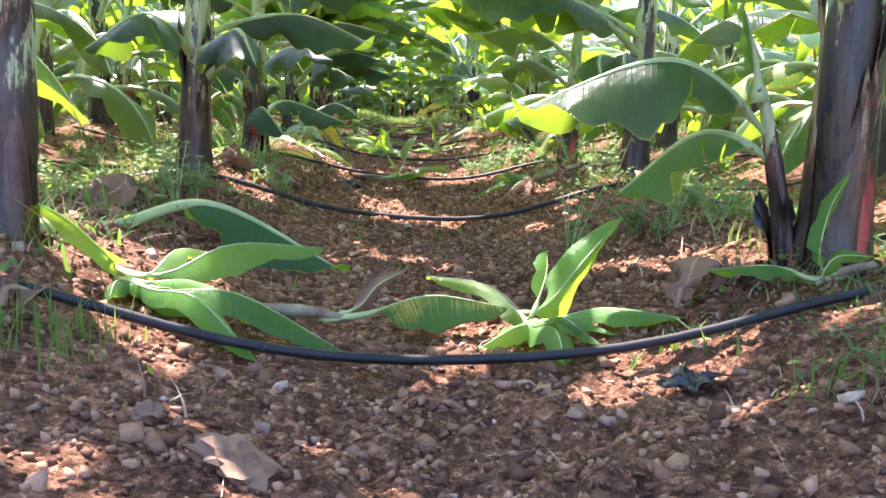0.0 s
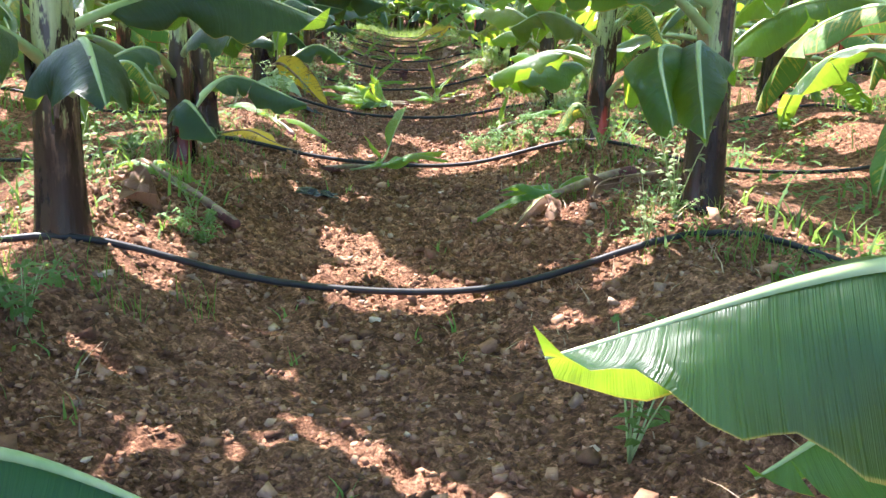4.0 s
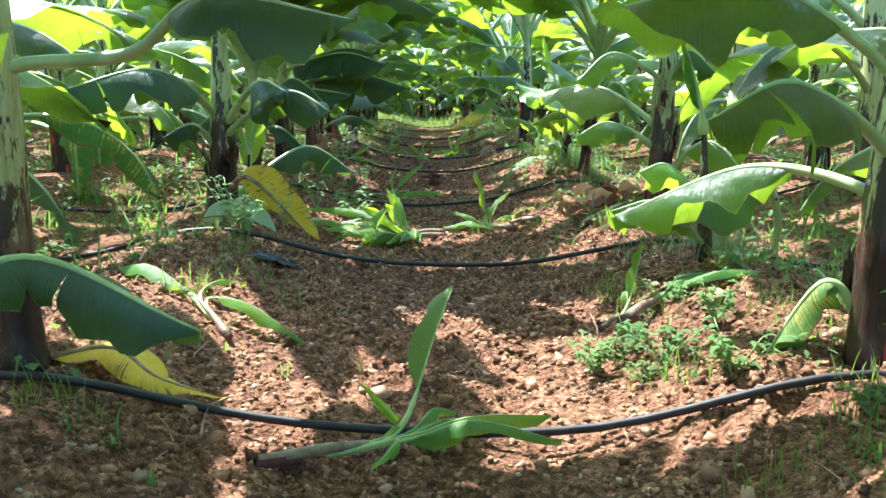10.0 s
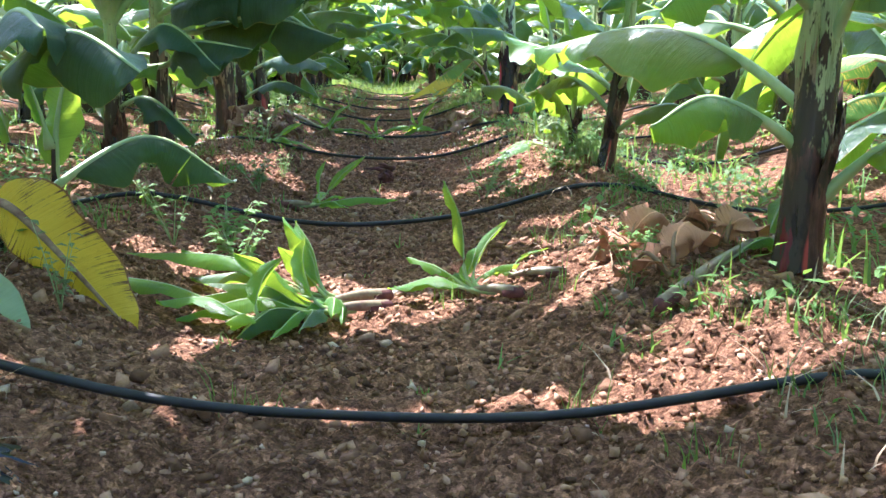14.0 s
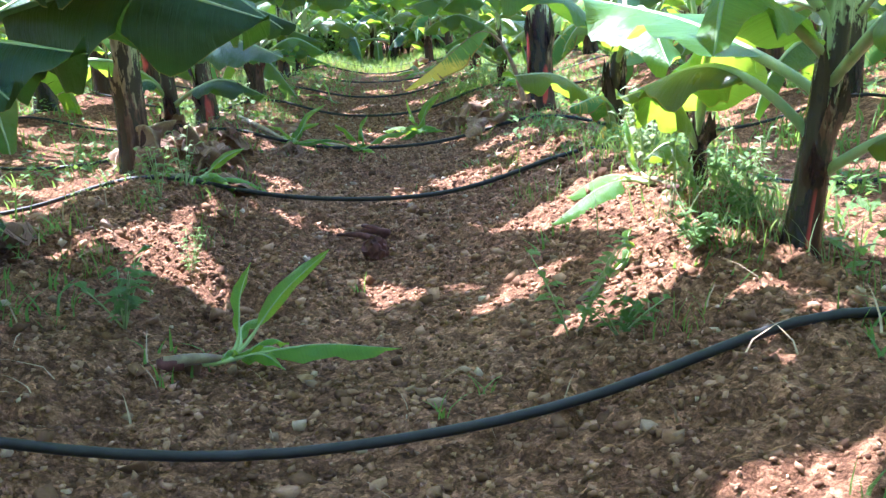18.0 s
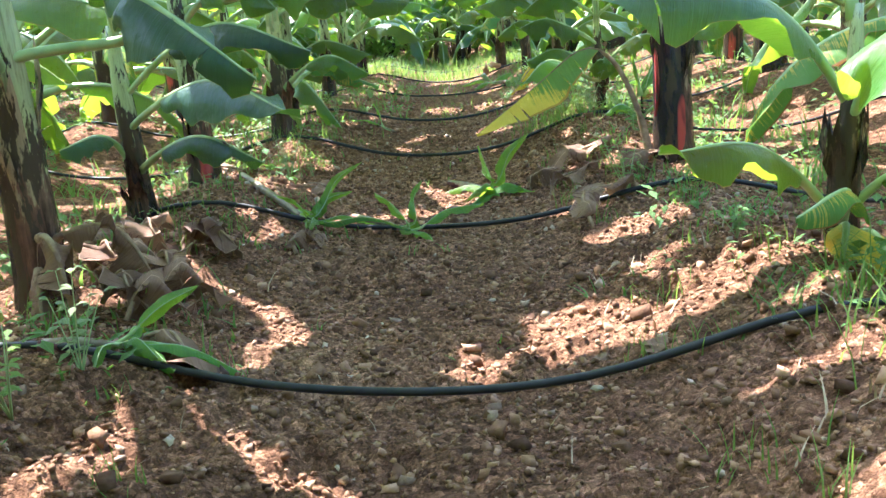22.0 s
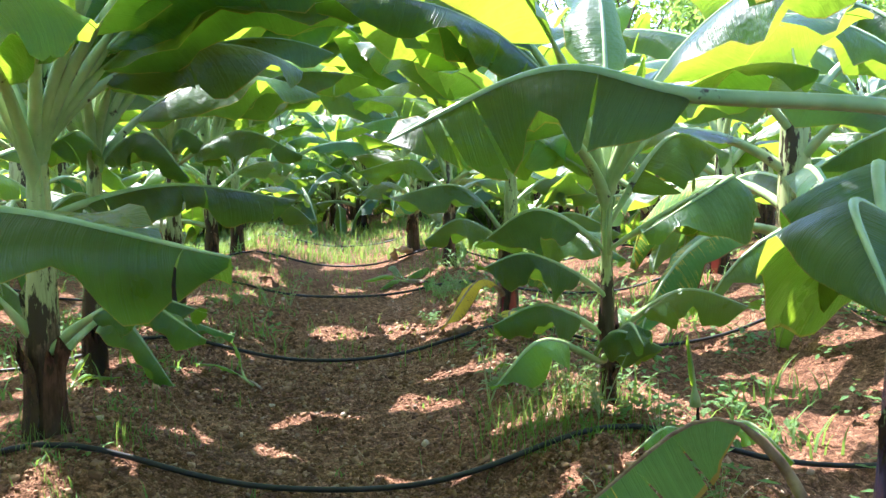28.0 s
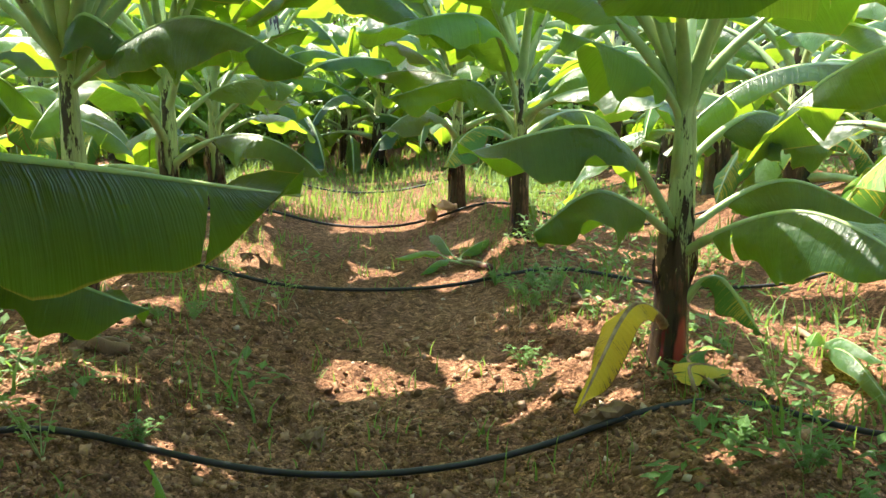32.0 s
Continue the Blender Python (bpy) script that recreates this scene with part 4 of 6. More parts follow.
hang("L9", (-1.62, 16.66, 1.09), (-1.22, 16.37, 1.15), (-0.78, 16.10, 1.09), 0.08, 0.28, (62, 22), (10, 20), "g", 1)
hang("L10", (-1.78, 18.35, 0.58), (-1.49, 18.20, 0.73), (-1.21, 18.10, 0.60), 0.3, 0.2, (45, 35), (20, 40), "g", 0)
hang("L10", (-1.80, 18.40, 0.52), (-1.64, 18.70, 0.63), (-1.25, 18.90, 0.46), 0.35, 0.18, (40, 35), (20, 40), "h", 0)
hang("L10", (-1.89, 18.30, 0.63), (-2.07, 18.20, 0.82), (-2.24, 18.00, 0.70), 0.2, 0.24, (45, 35), (20, 40), "g", 0)
hang("L11", (-1.98, 19.60, 0.45), (-1.91, 19.50, 0.50), (-1.62, 19.46, 0.08), 0.15, 0.22, (25, 45), (25, 45), "g", 0)
hang("L10", (-1.74, 18.48, 1.05), (-1.45, 18.68, 1.12), (-0.96, 19.01, 1.03), 0.14, 0.28, (58, 26), (10, 20), "g", 4)
hang("L11", (-1.97, 19.70, 0.66), (-1.79, 19.80, 0.80), (-1.41, 19.90, 0.65), 0.25, 0.24, (45, 35), (20, 40), "g", 1)
hang("L10", (-1.85, 18.78, 0.56), (-1.60, 18.78, 0.66), (-1.33, 18.74, 0.59), 0.1, 0.22, (50, 30), (20, 40), "g", 0)
hang("L11", (-2.01, 19.70, 1.06), (-2.11, 19.50, 1.05), (-2.18, 19.30, 0.94), 0.2, 0.24, (45, 35), (20, 40), "g", 0)
hang("L11", (-1.99, 19.70, 1.20), (-2.02, 19.40, 1.35), (-2.13, 19.20, 1.26), 0.2, 0.3, (45, 35), (20, 40), "g", 1)
hang("L11", (-1.97, 19.70, 1.20), (-1.78, 19.60, 1.35), (-1.54, 19.50, 1.12), 0.1, 0.3, (45, 35), (20, 40), "g", 1)
hang("L12", (-1.96, 21.30, 1.19), (-1.54, 21.00, 1.39), (-1.12, 20.80, 1.23), 0.2, 0.36, (50, 30), (20, 40), "g", 2)
hang("L12", (-2.18, 21.30, 1.23), (-1.93, 21.20, 1.41), (-1.67, 21.20, 1.19), 0.2, 0.3, (45, 35), (20, 40), "g", 1)
hang("L0", (-0.93, 3.0, 0.20), (-0.72, 3.24, 0.235), (-0.35, 3.34, 0.03), 0.33, 0.26, (62, 20), (35, 40), "e", 0)
hang("R1", (0.87, 5.10, 0.70), (0.68, 4.70, 0.78), (0.67, 4.50, 0.52), 0.1, 0.26, (25, 45), (25, 45), "g", 0)
hang("R1", (0.78, 5.10, 0.83), (0.48, 4.90, 1.01), (-0.01, 4.70, 0.98), 0.25, 0.26, (45, 35), (20, 40), "g", 2)
hang("R1", (0.70, 5.10, 0.92), (0.33, 4.95, 1.07), (-0.03, 4.90, 1.01), 0.15, 0.36, (50, 30), (15, 30), "g", 2)
hang("R1", (0.74, 5.00, 0.71), (0.58, 4.70, 0.77), (0.58, 4.50, 0.57), 0.1, 0.3, (25, 45), (25, 45), "g", 0)
hang("R2", (0.77, 7.20, 0.61), (0.55, 7.50, 0.62), (0.21, 7.70, 0.45), 0.3, 0.2, (35, 35), (25, 40), "g", 0)
hang("R2", (0.86, 7.20, 0.44), (1.00, 7.00, 0.57), (1.28, 6.90, 0.36), 0.3, 0.2, (45, 35), (20, 40), "g", 0)
hang("R2", (0.79, 7.20, 0.31), (0.67, 7.25, 0.35), (0.54, 7.35, 0.08), 0.15, 0.16, (35, 35), (25, 40), "h", 0)
hang("R2", (0.70, 7.20, 0.72), (0.50, 7.00, 0.84), (0.29, 6.90, 0.76), 0.25, 0.3, (45, 35), (20, 40), "g", 1)
hang("R2", (0.85, 7.20, 0.76), (0.98, 7.10, 0.88), (1.10, 7.00, 0.66), 0.2, 0.24, (35, 35), (20, 40), "h", 0)
hang("R2", (0.74, 7.20, 0.90), (0.48, 7.20, 1.06), (0.08, 7.20, 1.00), 0.2, 0.28, (40, 35), (20, 40), "g", 1)
hang("R3", (0.90, 8.40, 0.24), (0.81, 8.30, 0.51), (0.27, 8.08, 0.41), 0.3, 0.26, (45, 35), (15, 30), "g", 0)
hang("R3", (0.58, 8.40, 0.30), (0.45, 8.20, 0.44), (0.24, 8.00, 0.43), 0.2, 0.22, (45, 35), (20, 40), "g", 0)
hang("R3", (0.58, 8.40, 0.45), (0.49, 8.30, 0.56), (0.37, 8.20, 0.54), 0.2, 0.18, (40, 35), (20, 40), "n", 0)
hang("R4", (0.68, 9.85, 0.67), (0.47, 10.20, 0.84), (0.11, 10.60, 0.78), 0.2, 0.3, (40, 30), (15, 30), "g", 1)
hang("R4", (0.68, 9.85, 0.57), (0.49, 9.80, 0.66), (0.31, 9.70, 0.59), 0.25, 0.22, (40, 35), (20, 40), "g", 0)
hang("R4", (0.80, 9.85, 0.43), (0.96, 9.70, 0.57), (1.15, 9.60, 0.39), 0.25, 0.22, (45, 35), (20, 40), "g", 0)
hang("R4", (0.77, 9.85, 0.86), (0.85, 9.70, 1.01), (0.96, 9.60, 0.90), 0.25, 0.26, (40, 35), (20, 40), "g", 0)
hang("R4", (0.77, 9.85, 0.90), (0.49, 9.70, 1.00), (0.30, 9.60, 0.86), 0.3, 0.2, (40, 35), (20, 40), "g", 0)
hang("R5", (0.62, 12.05, 0.62), (0.45, 12.60, 0.76), (0.17, 13.00, 0.86), 0.2, 0.34, (5, 10), (5, 20), "n", 0)
hang("R5", (0.65, 12.05, 0.80), (0.48, 12.20, 0.96), (0.28, 12.30, 1.07), 0.2, 0.34, (5, 10), (5, 20), "n", 0)
hang("R5", (0.63, 12.05, 0.52), (0.47, 12.40, 0.65), (0.33, 12.90, 0.55), 0.25, 0.2, (30, 35), (20, 40), "g", 0)
hang("R5", (0.68, 12.05, 0.65), (0.80, 11.80, 0.87), (0.96, 11.60, 0.59), 0.2, 0.3, (45, 30), (20, 40), "g", 1)
hang("R5", (0.68, 12.05, 0.42), (0.87, 12.00, 0.53), (1.08, 11.90, 0.46), 0.2, 0.2, (45, 35), (20, 40), "g", 0)
hang("R5", (0.55, 12.05, 0.71), (0.39, 12.00, 0.85), (0.31, 11.90, 0.70), 0.15, 0.24, (20, 30), (20, 30), "n", 0)
hang("R6", (0.56, 12.95, 0.40), (0.42, 12.80, 0.56), (0.25, 12.70, 0.55), 0.15, 0.22, (40, 35), (20, 40), "g", 0)
hang("R6", (0.55, 12.95, 0.27), (0.46, 12.90, 0.38), (0.37, 12.90, 0.33), 0.2, 0.14, (40, 35), (20, 40), "g", 0)
hang("R6", (0.57, 12.95, 0.46), (0.56, 12.80, 0.70), (0.61, 12.60, 0.77), 0.1, 0.3, (20, 30), (20, 40), "n", 0)
hang("R7", (0.56, 14.70, 0.30), (0.32, 14.50, 0.51), (0.02, 14.30, 0.54), 0.25, 0.2, (35, 35), (15, 30), "g", 0)
hang("R7", (0.65, 14.70, 0.33), (0.76, 14.60, 0.41), (0.87, 14.50, 0.29), 0.25, 0.2, (40, 35), (20, 40), "g", 0)
hang("R7", (0.60, 14.70, 0.64), (0.28, 14.40, 0.91), (-0.22, 14.16, 0.94), 0.15, 0.23, (45, 30), (10, 20), "g", 1)
hang("R7", (0.62, 14.70, 0.59), (0.68, 14.40, 0.82), (0.72, 14.00, 0.56), 0.1, 0.4, (20, 30), (20, 40), "n", 0)
hang("R7", (0.63, 14.60, 0.29), (0.48, 14.30, 0.42), (0.30, 14.10, 0.40), 0.2, 0.2, (40, 35), (20, 40), "h", 0)
hang("R8", (-0.04, 16.46, 1.335), (-0.29, 16.48, 1.375), (-0.60, 16.50, 1.235), 0.02, 0.27, (66, 16), (10, 25), "g", 4)
hang("R8", (0.26, 16.40, 1.05), (-0.01, 15.90, 1.17), (-0.06, 15.70, 1.06), 0.1, 0.34, (25, 40), (25, 40), "g", 0)
hang("R8", (0.40, 16.50, 1.05), (0.22, 16.30, 1.21), (0.10, 16.00, 1.01), 0.2, 0.3, (40, 35), (20, 40), "g", 0)
hang("R9", (0.27, 18.65, 0.88), (0.01, 18.60, 1.01), (-0.24, 18.60, 0.86), 0.2, 0.29, (40, 35), (20, 40), "g", 1)
hang("R9", (0.23, 18.65, 0.70), (-0.03, 18.50, 0.84), (-0.25, 18.40, 0.79), 0.2, 0.26, (40, 35), (20, 40), "g", 0)
hang("R9", (0.24, 18.65, 0.53), (0.02, 18.50, 0.64), (-0.19, 18.40, 0.58), 0.2, 0.22, (45, 35), (20, 40), "g", 0)
hang("R9", (0.31, 18.65, 0.51), (0.56, 18.50, 0.69), (0.84, 18.40, 0.62), 0.25, 0.23, (45, 35), (20, 40), "g", 0)
hang("R9", (0.31, 18.65, 0.44), (0.33, 18.40, 0.58), (0.34, 18.20, 0.53), 0.2, 0.21, (45, 35), (20, 40), "g", 0)
hang("R9", (0.22, 18.40, 0.44), (-0.06, 18.00, 0.60), (-0.25, 17.86, 0.46), 0.4, 0.21, (40, 35), (25, 40), "g", 0)
hang("R9", (0.20, 18.45, 0.48), (0.28, 18.35, 0.56), (0.44, 18.30, 0.50), 0.1, 0.23, (45, 35), (20, 40), "g", 0)
hang("R9", (0.34, 18.65, 0.88), (0.72, 18.40, 1.14), (0.33, 18.20, 0.94), 0.2, 0.39, (45, 35), (20, 40), "g", 0)
hang("R9", (0.34, 18.65, 0.98), (0.56, 18.70, 1.29), (0.85, 18.80, 1.22), 0.2, 0.39, (45, 35), (20, 40), "g", 1)
hang("R9", (0.29, 18.65, 1.02), (0.19, 18.70, 1.32), (-0.12, 18.80, 1.19), 0.2, 0.32, (30, 35), (20, 40), "n", 0)
hang("R9", (0.10, 18.65, 1.20), (-0.25, 18.66, 1.42), (-0.62, 18.64, 1.27), 0.2, 0.42, (45, 25), (10, 20), "n", 1)
hang("R9s", (0.46, 18.05, 0.20), (0.36, 17.95, 0.30), (0.22, 17.9, 0.22), 0.2, 0.11, (30, 30), (25, 40), "n", 0)
hang("R9s", (0.54, 18.05, 0.22), (0.64, 18.0, 0.30), (0.78, 17.9, 0.18), 0.2, 0.12, (30, 30), (25, 40), "n", 0)
hang("R10", (0.13, 21.10, 0.73), (-0.15, 20.90, 1.03), (-0.63, 20.80, 0.95), 0.3, 0.31, (35, 35), (20, 40), "g", 0)
hang("R10", (0.12, 21.10, 0.68), (-0.14, 20.90, 0.82), (-0.38, 20.80, 0.69), 0.2, 0.29, (45, 35), (20, 40), "g", 0)
hang("R10", (0.24, 21.10, 0.62), (0.49, 20.70, 0.78), (0.78, 20.30, 0.61), 0.12, 0.39, (45, 35), (10, 30), "g", 1)
hang("R10", (0.24, 21.10, 0.69), (0.57, 21.10, 0.84), (0.94, 21.00, 0.69), 0.2, 0.29, (45, 35), (20, 40), "g", 0)
hang("R10", (0.12, 21.15, 0.34), (-0.04, 20.80, 0.44), (-0.29, 20.43, 0.19), 0.15, 0.16, (20, 30), (20, 30), "y", 0)
hang("R10", (0.25, 21.10, 0.43), (0.32, 21.00, 0.50), (0.42, 20.80, 0.33), 0.2, 0.16, (30, 35), (20, 40), "h", 0)
hang("R10", (0.18, 21.10, 1.10), (0.01, 21.00, 1.25), (-0.28, 20.90, 1.35), 0.2, 0.3, (40, 35), (20, 40), "n", 0)
hang("R10", (0.27, 21.10, 0.94), (0.50, 21.20, 1.08), (0.82, 21.30, 0.93), 0.25, 0.36, (40, 35), (20, 40), "g", 0)
hang("R11", (-0.06, 23.75, 0.87), (-0.38, 23.60, 1.18), (-0.93, 23.40, 1.07), 0.2, 0.34, (40, 35), (20, 40), "g", 0)
hang("R11", (-0.10, 23.75, 1.01), (-0.34, 23.40, 1.54), (-1.05, 23.10, 1.44), 0.2, 0.4, (30, 30), (20, 40), "n", 1)
hang("R11", (-0.04, 23.75, 0.94), (0.27, 23.60, 1.26), (0.65, 23.50, 1.07), 0.2, 0.34, (40, 35), (20, 40), "n", 0)

def red_sheath(key, az, z0, z1, w):
    """A torn strip of red sheath on a dark stem."""
    pl, x, y, h, r0, lean = PLANTS[key]
    vv, ff, uu = [], [], []
    for i in range(11):
        u = i / 10
        z = z0 + (z1 - z0) * u
        rs = stem_radius(z, h, r0) * 1.12 + 0.006
        ww = w * (0.55 + 0.45 * math.sin(math.pi * (0.12 + 0.8 * u))) / rs
        for k in range(5):
            a = radians(az) + (k / 2 - 1) * ww + 0.12 * math.sin(5 * u)
            q = rs + 0.004 * (1 - abs(k / 2 - 1))
            vv.append(Vector((lean[0] * z + q * math.cos(a), lean[1] * z + q * math.sin(a), z)))
            uu.append((u, k / 4))
        if i:
            ff += [((i - 1) * 5 + k, (i - 1) * 5 + k + 1, i * 5 + k + 1, i * 5 + k) for k in range(4)]
    mesh_ob("sheath", vv, ff, M_REDSHEATH, pl, uu, label="bright red strip of stem sheath")


M_REDSHEATH = stem_material("red_sheath", (0.13, 0.014, 0.022), (0.33, 0.035, 0.045), (0.42, 0.10, 0.08), 0.1, 1.0)
red_sheath("R8", 205, 0.22, 0.66, 0.016)
red_sheath("R4", 225, 0.02, 0.18, 0.018)
red_sheath("R10", 240, 0.03, 0.26, 0.02)
red_sheath("L2", 290, 0.02, 0.20, 0.03)

hang("R7", (0.58, 14.58, 0.26), (0.55, 14.50, 0.27), (0.50, 14.42, 0.10), 0.1, 0.19, (30, 30), (30, 30), "p", 0)
hang("R7", (0.62, 14.58, 0.24), (0.63, 14.50, 0.25), (0.66, 14.42, 0.10), 0.1, 0.16, (30, 30), (30, 30), "p", 0)
for hb, hm, ht, hw in (((-1.74, 14.56, 0.40), (-1.67, 14.50, 0.36), (-1.63, 14.47, 0.14), 0.17), ((-1.80, 14.58, 0.30), (-1.74, 14.50, 0.26), (-1.72, 14.45, 0.08), 0.15), ((-1.70, 14.68, 0.38), (-1.55, 14.66, 0.38), (-1.42, 14.64, 0.16), 0.13)):
    hang("L7", hb, hm, ht, 0.1, hw, (35, 60), (30, 60), "d", 4, 0.0, 0.07)
hang("L6", (-1.66, 12.52, 0.30), (-1.56, 12.44, 0.26), (-1.52, 12.40, 0.10), 0.1, 0.2, (40, 60), (40, 60), "d", 4, 0.0, 0.07)

# the broken leaf whose stalk rises from the foot of the red-streaked plant and hangs over the alley
pl8 = PLANTS["R8"][0]
o8 = Vector(pl8.location)
rib8 = spline([Vector(p) - o8 for p in ((0.34, 16.45, 0.05), (0.27, 16.5, 0.42), (0.16, 16.55, 0.66), (0.02, 16.58, 0.71), (-0.20, 16.55, 0.56), (-0.50, 16.5, 0.35))], 30)
put_leaf(pl8, rib8, 0.50, 0.31, (35, 15, 35, 15), M_BROKEN, 0.024, 0, 0.014, 4, 5, label="half yellowed leaf on a broken red-brown stalk", pet_mat=M_DRYPET)

# ---- the rows further off: a few plants, repeated ----
MODELS = [banana(-40 - 3 * k, -30, 1.15 + 0.12 * k, 0.085 + 0.006 * k, (0.03 * (k - 2), 0.02), 90 + k, 17, (M_STEM, M_STEM_BROWN, M_STEM_RED)[k % 3], detail=0.5, size=0.80 + 0.05 * k, low=0.22) for k in range(5)]
spots = []
for k in (-4, -3, -2, -1, 2, 3, 4, 5):
    for j in range(18):
        y = 1.6 + 1.62 * j + rng.uniform(-0.35, 0.35)
        spots.append((float(row_x(k, y)) + rng.uniform(-0.15, 0.15), y))
for k in range(-5, 8):
    for j in range(3):
        y = 33.0 + 2.2 * j + rng.uniform(-0.3, 0.3)
        spots.append((float(row_x(k, y)) + rng.uniform(-0.3, 0.3), y))
for k in range(14):
    spots.append((float(row_x(0.5, 30.5)) - 4.2 + 0.65 * k + rng.uniform(-0.2, 0.2), 30.5 + rng.uniform(-0.8, 0.8)))
for x, y in spots:
    s_ = rng.uniform(1.0, 1.35) if y < 32.0 else rng.uniform(1.4, 1.7)
    copy_thing(MODELS[rng.randrange(5)], Matrix.Translation((x, y, float(ground_z(x, y)) - 0.01)) @ Matrix.Rotation(rng.uniform(0, 6.28), 4, "Z") @ Matrix.Scale(s_, 4))
for k, ob in enumerate(MODELS):
    x, y = float(row_x((-1, 2)[k % 2], -1.5 - 2.3 * (k // 2))), -1.5 - 2.3 * (k // 2)
    ob.matrix_world = pose(x, y, float(ground_z(x, y)) - 0.01)


# ---- trees behind the field ----
def leaf_cloud(n, centre, radii, size, g):
    """Many small leaves in a loose clump, as arrays."""
    d = g.normal(size=(n, 3))
    d /= np.linalg.norm(d, axis=1)[:, None]
    c = np.asarray(centre) + d * np.asarray(radii) * (g.random(n) ** 0.45)[:, None]
    a = g.normal(size=(n, 3))
    a /= np.linalg.norm(a, axis=1)[:, None]
    b = np.cross(a, g.normal(size=(n, 3)))
    b /= np.linalg.norm(b, axis=1)[:, None]
    s_ = size * g.uniform(0.6, 1.3, n)[:, None]
    return np.stack([c - a * s_, c - b * s_ * 0.42, c + a * s_, c + b * s_ * 0.42], 1).reshape(-1, 3)


def tree(x, y, h, spread, seed):
    g = np.random.default_rng(seed)
    r = random.Random(seed)
    tg = thing("tree", pose(x, y, float(ground_z(x, y)) - 0.05), "leafy green tree standing behind the banana field", "tree", "trees behind the field")
    tr = [Vector((0.15 * math.sin(2.1 * i + seed), 0.1 * math.cos(1.7 * i + seed), h * 0.72 * i / 7)) for i in range(8)]
    v, f = tube_data(tr, [0.13 * (1 - 0.75 * i / 7) for i in range(8)], 8)
    mesh_ob("trunk", v, f, M_BARK, tg)
    cos_ = []
    for i in range(14):
        a, u = r.uniform(0, 6.28), r.uniform(0.18, 1.0)
        rad = spread * (0.35 + 0.65 * math.sin(math.pi * min(0.95, u * 0.85 + 0.1))) * r.uniform(0.4, 1.0)
        end = Vector((rad * math.cos(a), rad * math.sin(a), h * u))
        p0 = tr[min(6, int(u * 6))]
        v, f = tube_data([p0, p0.lerp(end, 0.5) + Vector((0, 0, 0.15)), end], [0.045, 0.028, 0.01], 5)
        mesh_ob("limb", v, f, M_BARK, tg)
        cos_.append(leaf_cloud(300, end, (spread * 0.34, spread * 0.34, h * 0.12), 0.10, g))
    co = np.concatenate(cos_)
    q = np.arange(len(co)).reshape(-1, 4)
    cr = raw_mesh("crown", co, q, M_TREE, np.tile(np.array([[0, 0.5], [0.5, 0], [1, 0.5], [0.5, 1]]), (len(co) // 4, 1)))
    cr.parent = tg


for i in range(30):
    tree(-17 + 1.15 * i + rng.uniform(-0.5, 0.5), 41.0 + rng.uniform(-1.5, 4), rng.uniform(6.0, 9.0), rng.uniform(1.9, 2.8), 300 + i)


def bush(x, y, h, spread, seed):
    g = np.random.default_rng(seed)
    tg = thing("bush", pose(x, y, float(ground_z(x, y)) - 0.02), "low leafy green bush at the end of the alley", "bush", "bushes at the field's end")
    co, r = [], random.Random(seed)
    for i in range(7):
        end = Vector((r.uniform(-1, 1) * spread, r.uniform(-1, 1) * spread, h * r.uniform(0.35, 0.95)))
        v, f = tube_data([Vector((0, 0, 0)), end * 0.5 + Vector((0, 0, 0.05)), end], [0.014, 0.01, 0.004], 4)
        mesh_ob("stem", v, f, M_BARK, tg)
        co.append(leaf_cloud(130, end * 0.9, (spread * 0.5, spread * 0.5, h * 0.25), 0.065, g))
    co = np.concatenate(co)
    cr = raw_mesh("foliage", co, np.arange(len(co)).reshape(-1, 4), M_TREE, np.tile(np.array([[0, 0.5], [0.5, 0], [1, 0.5], [0.5, 1]]), (len(co) // 4, 1)))
    cr.parent = tg


for i in range(44):
    yb = 29.5 + rng.uniform(0, 6.5)
    bush(float(row_x(0.5, yb)) + rng.uniform(-3.2, 3.2), yb, rng.uniform(0.5, 1.2) + 0.25 * (yb - 29.5), rng.uniform(0.4, 0.8), 400 + i)


# ---- grass and weeds ----
def blades(name, xs_, ys_, hmin, hmax, w, mat, label, seed, lean=0.6, per=1):
    """Thin curved blades at the given spots, joined."""
    g = np.random.default_rng(seed)
    n = len(xs_)
    x, y = np.asarray(xs_), np.asarray(ys_)
    z = ground_z(x, y, True) - 0.01
    h = g.uniform(hmin, hmax, n) * g.uniform(0.6, 1.0, n)
    a, ln = g.uniform(0, 6.28, n), lean * g.uniform(0.2, 1.2, n)
    co, uv = [], []
    for k, u in enumerate((0.0, 0.4, 0.75, 1.0)):
        ww = w * (1 - 0.92 * u ** 1.5) * g.uniform(0.9, 1.1, n)
        cx, cy = x + np.cos(a) * h * ln * u * u, y + np.sin(a) * h * ln * u * u
        cz = z + h * (u - 0.28 * ln * u * u)
        for sg in (-1, 1):
            co.append(np.stack([cx - np.sin(a) * ww * sg, cy + np.cos(a) * ww * sg, cz], -1))
            uv.append(np.tile([[u, 0.5 + 0.4 * sg]], (n, 1)))
    co, uv = np.stack(co, 1).reshape(-1, 3), np.stack(uv, 1).reshape(-1, 2)
    b = (np.arange(n) * 8)[:, None, None]
    quads = (b + np.array([[0, 1, 3, 2], [2, 3, 5, 4], [4, 5, 7, 6]])[None]).reshape(-1, 4)
    return tagged(raw_mesh(name, co, quads, mat, uv, True), label, name.replace("_", " "), kind="stuff")


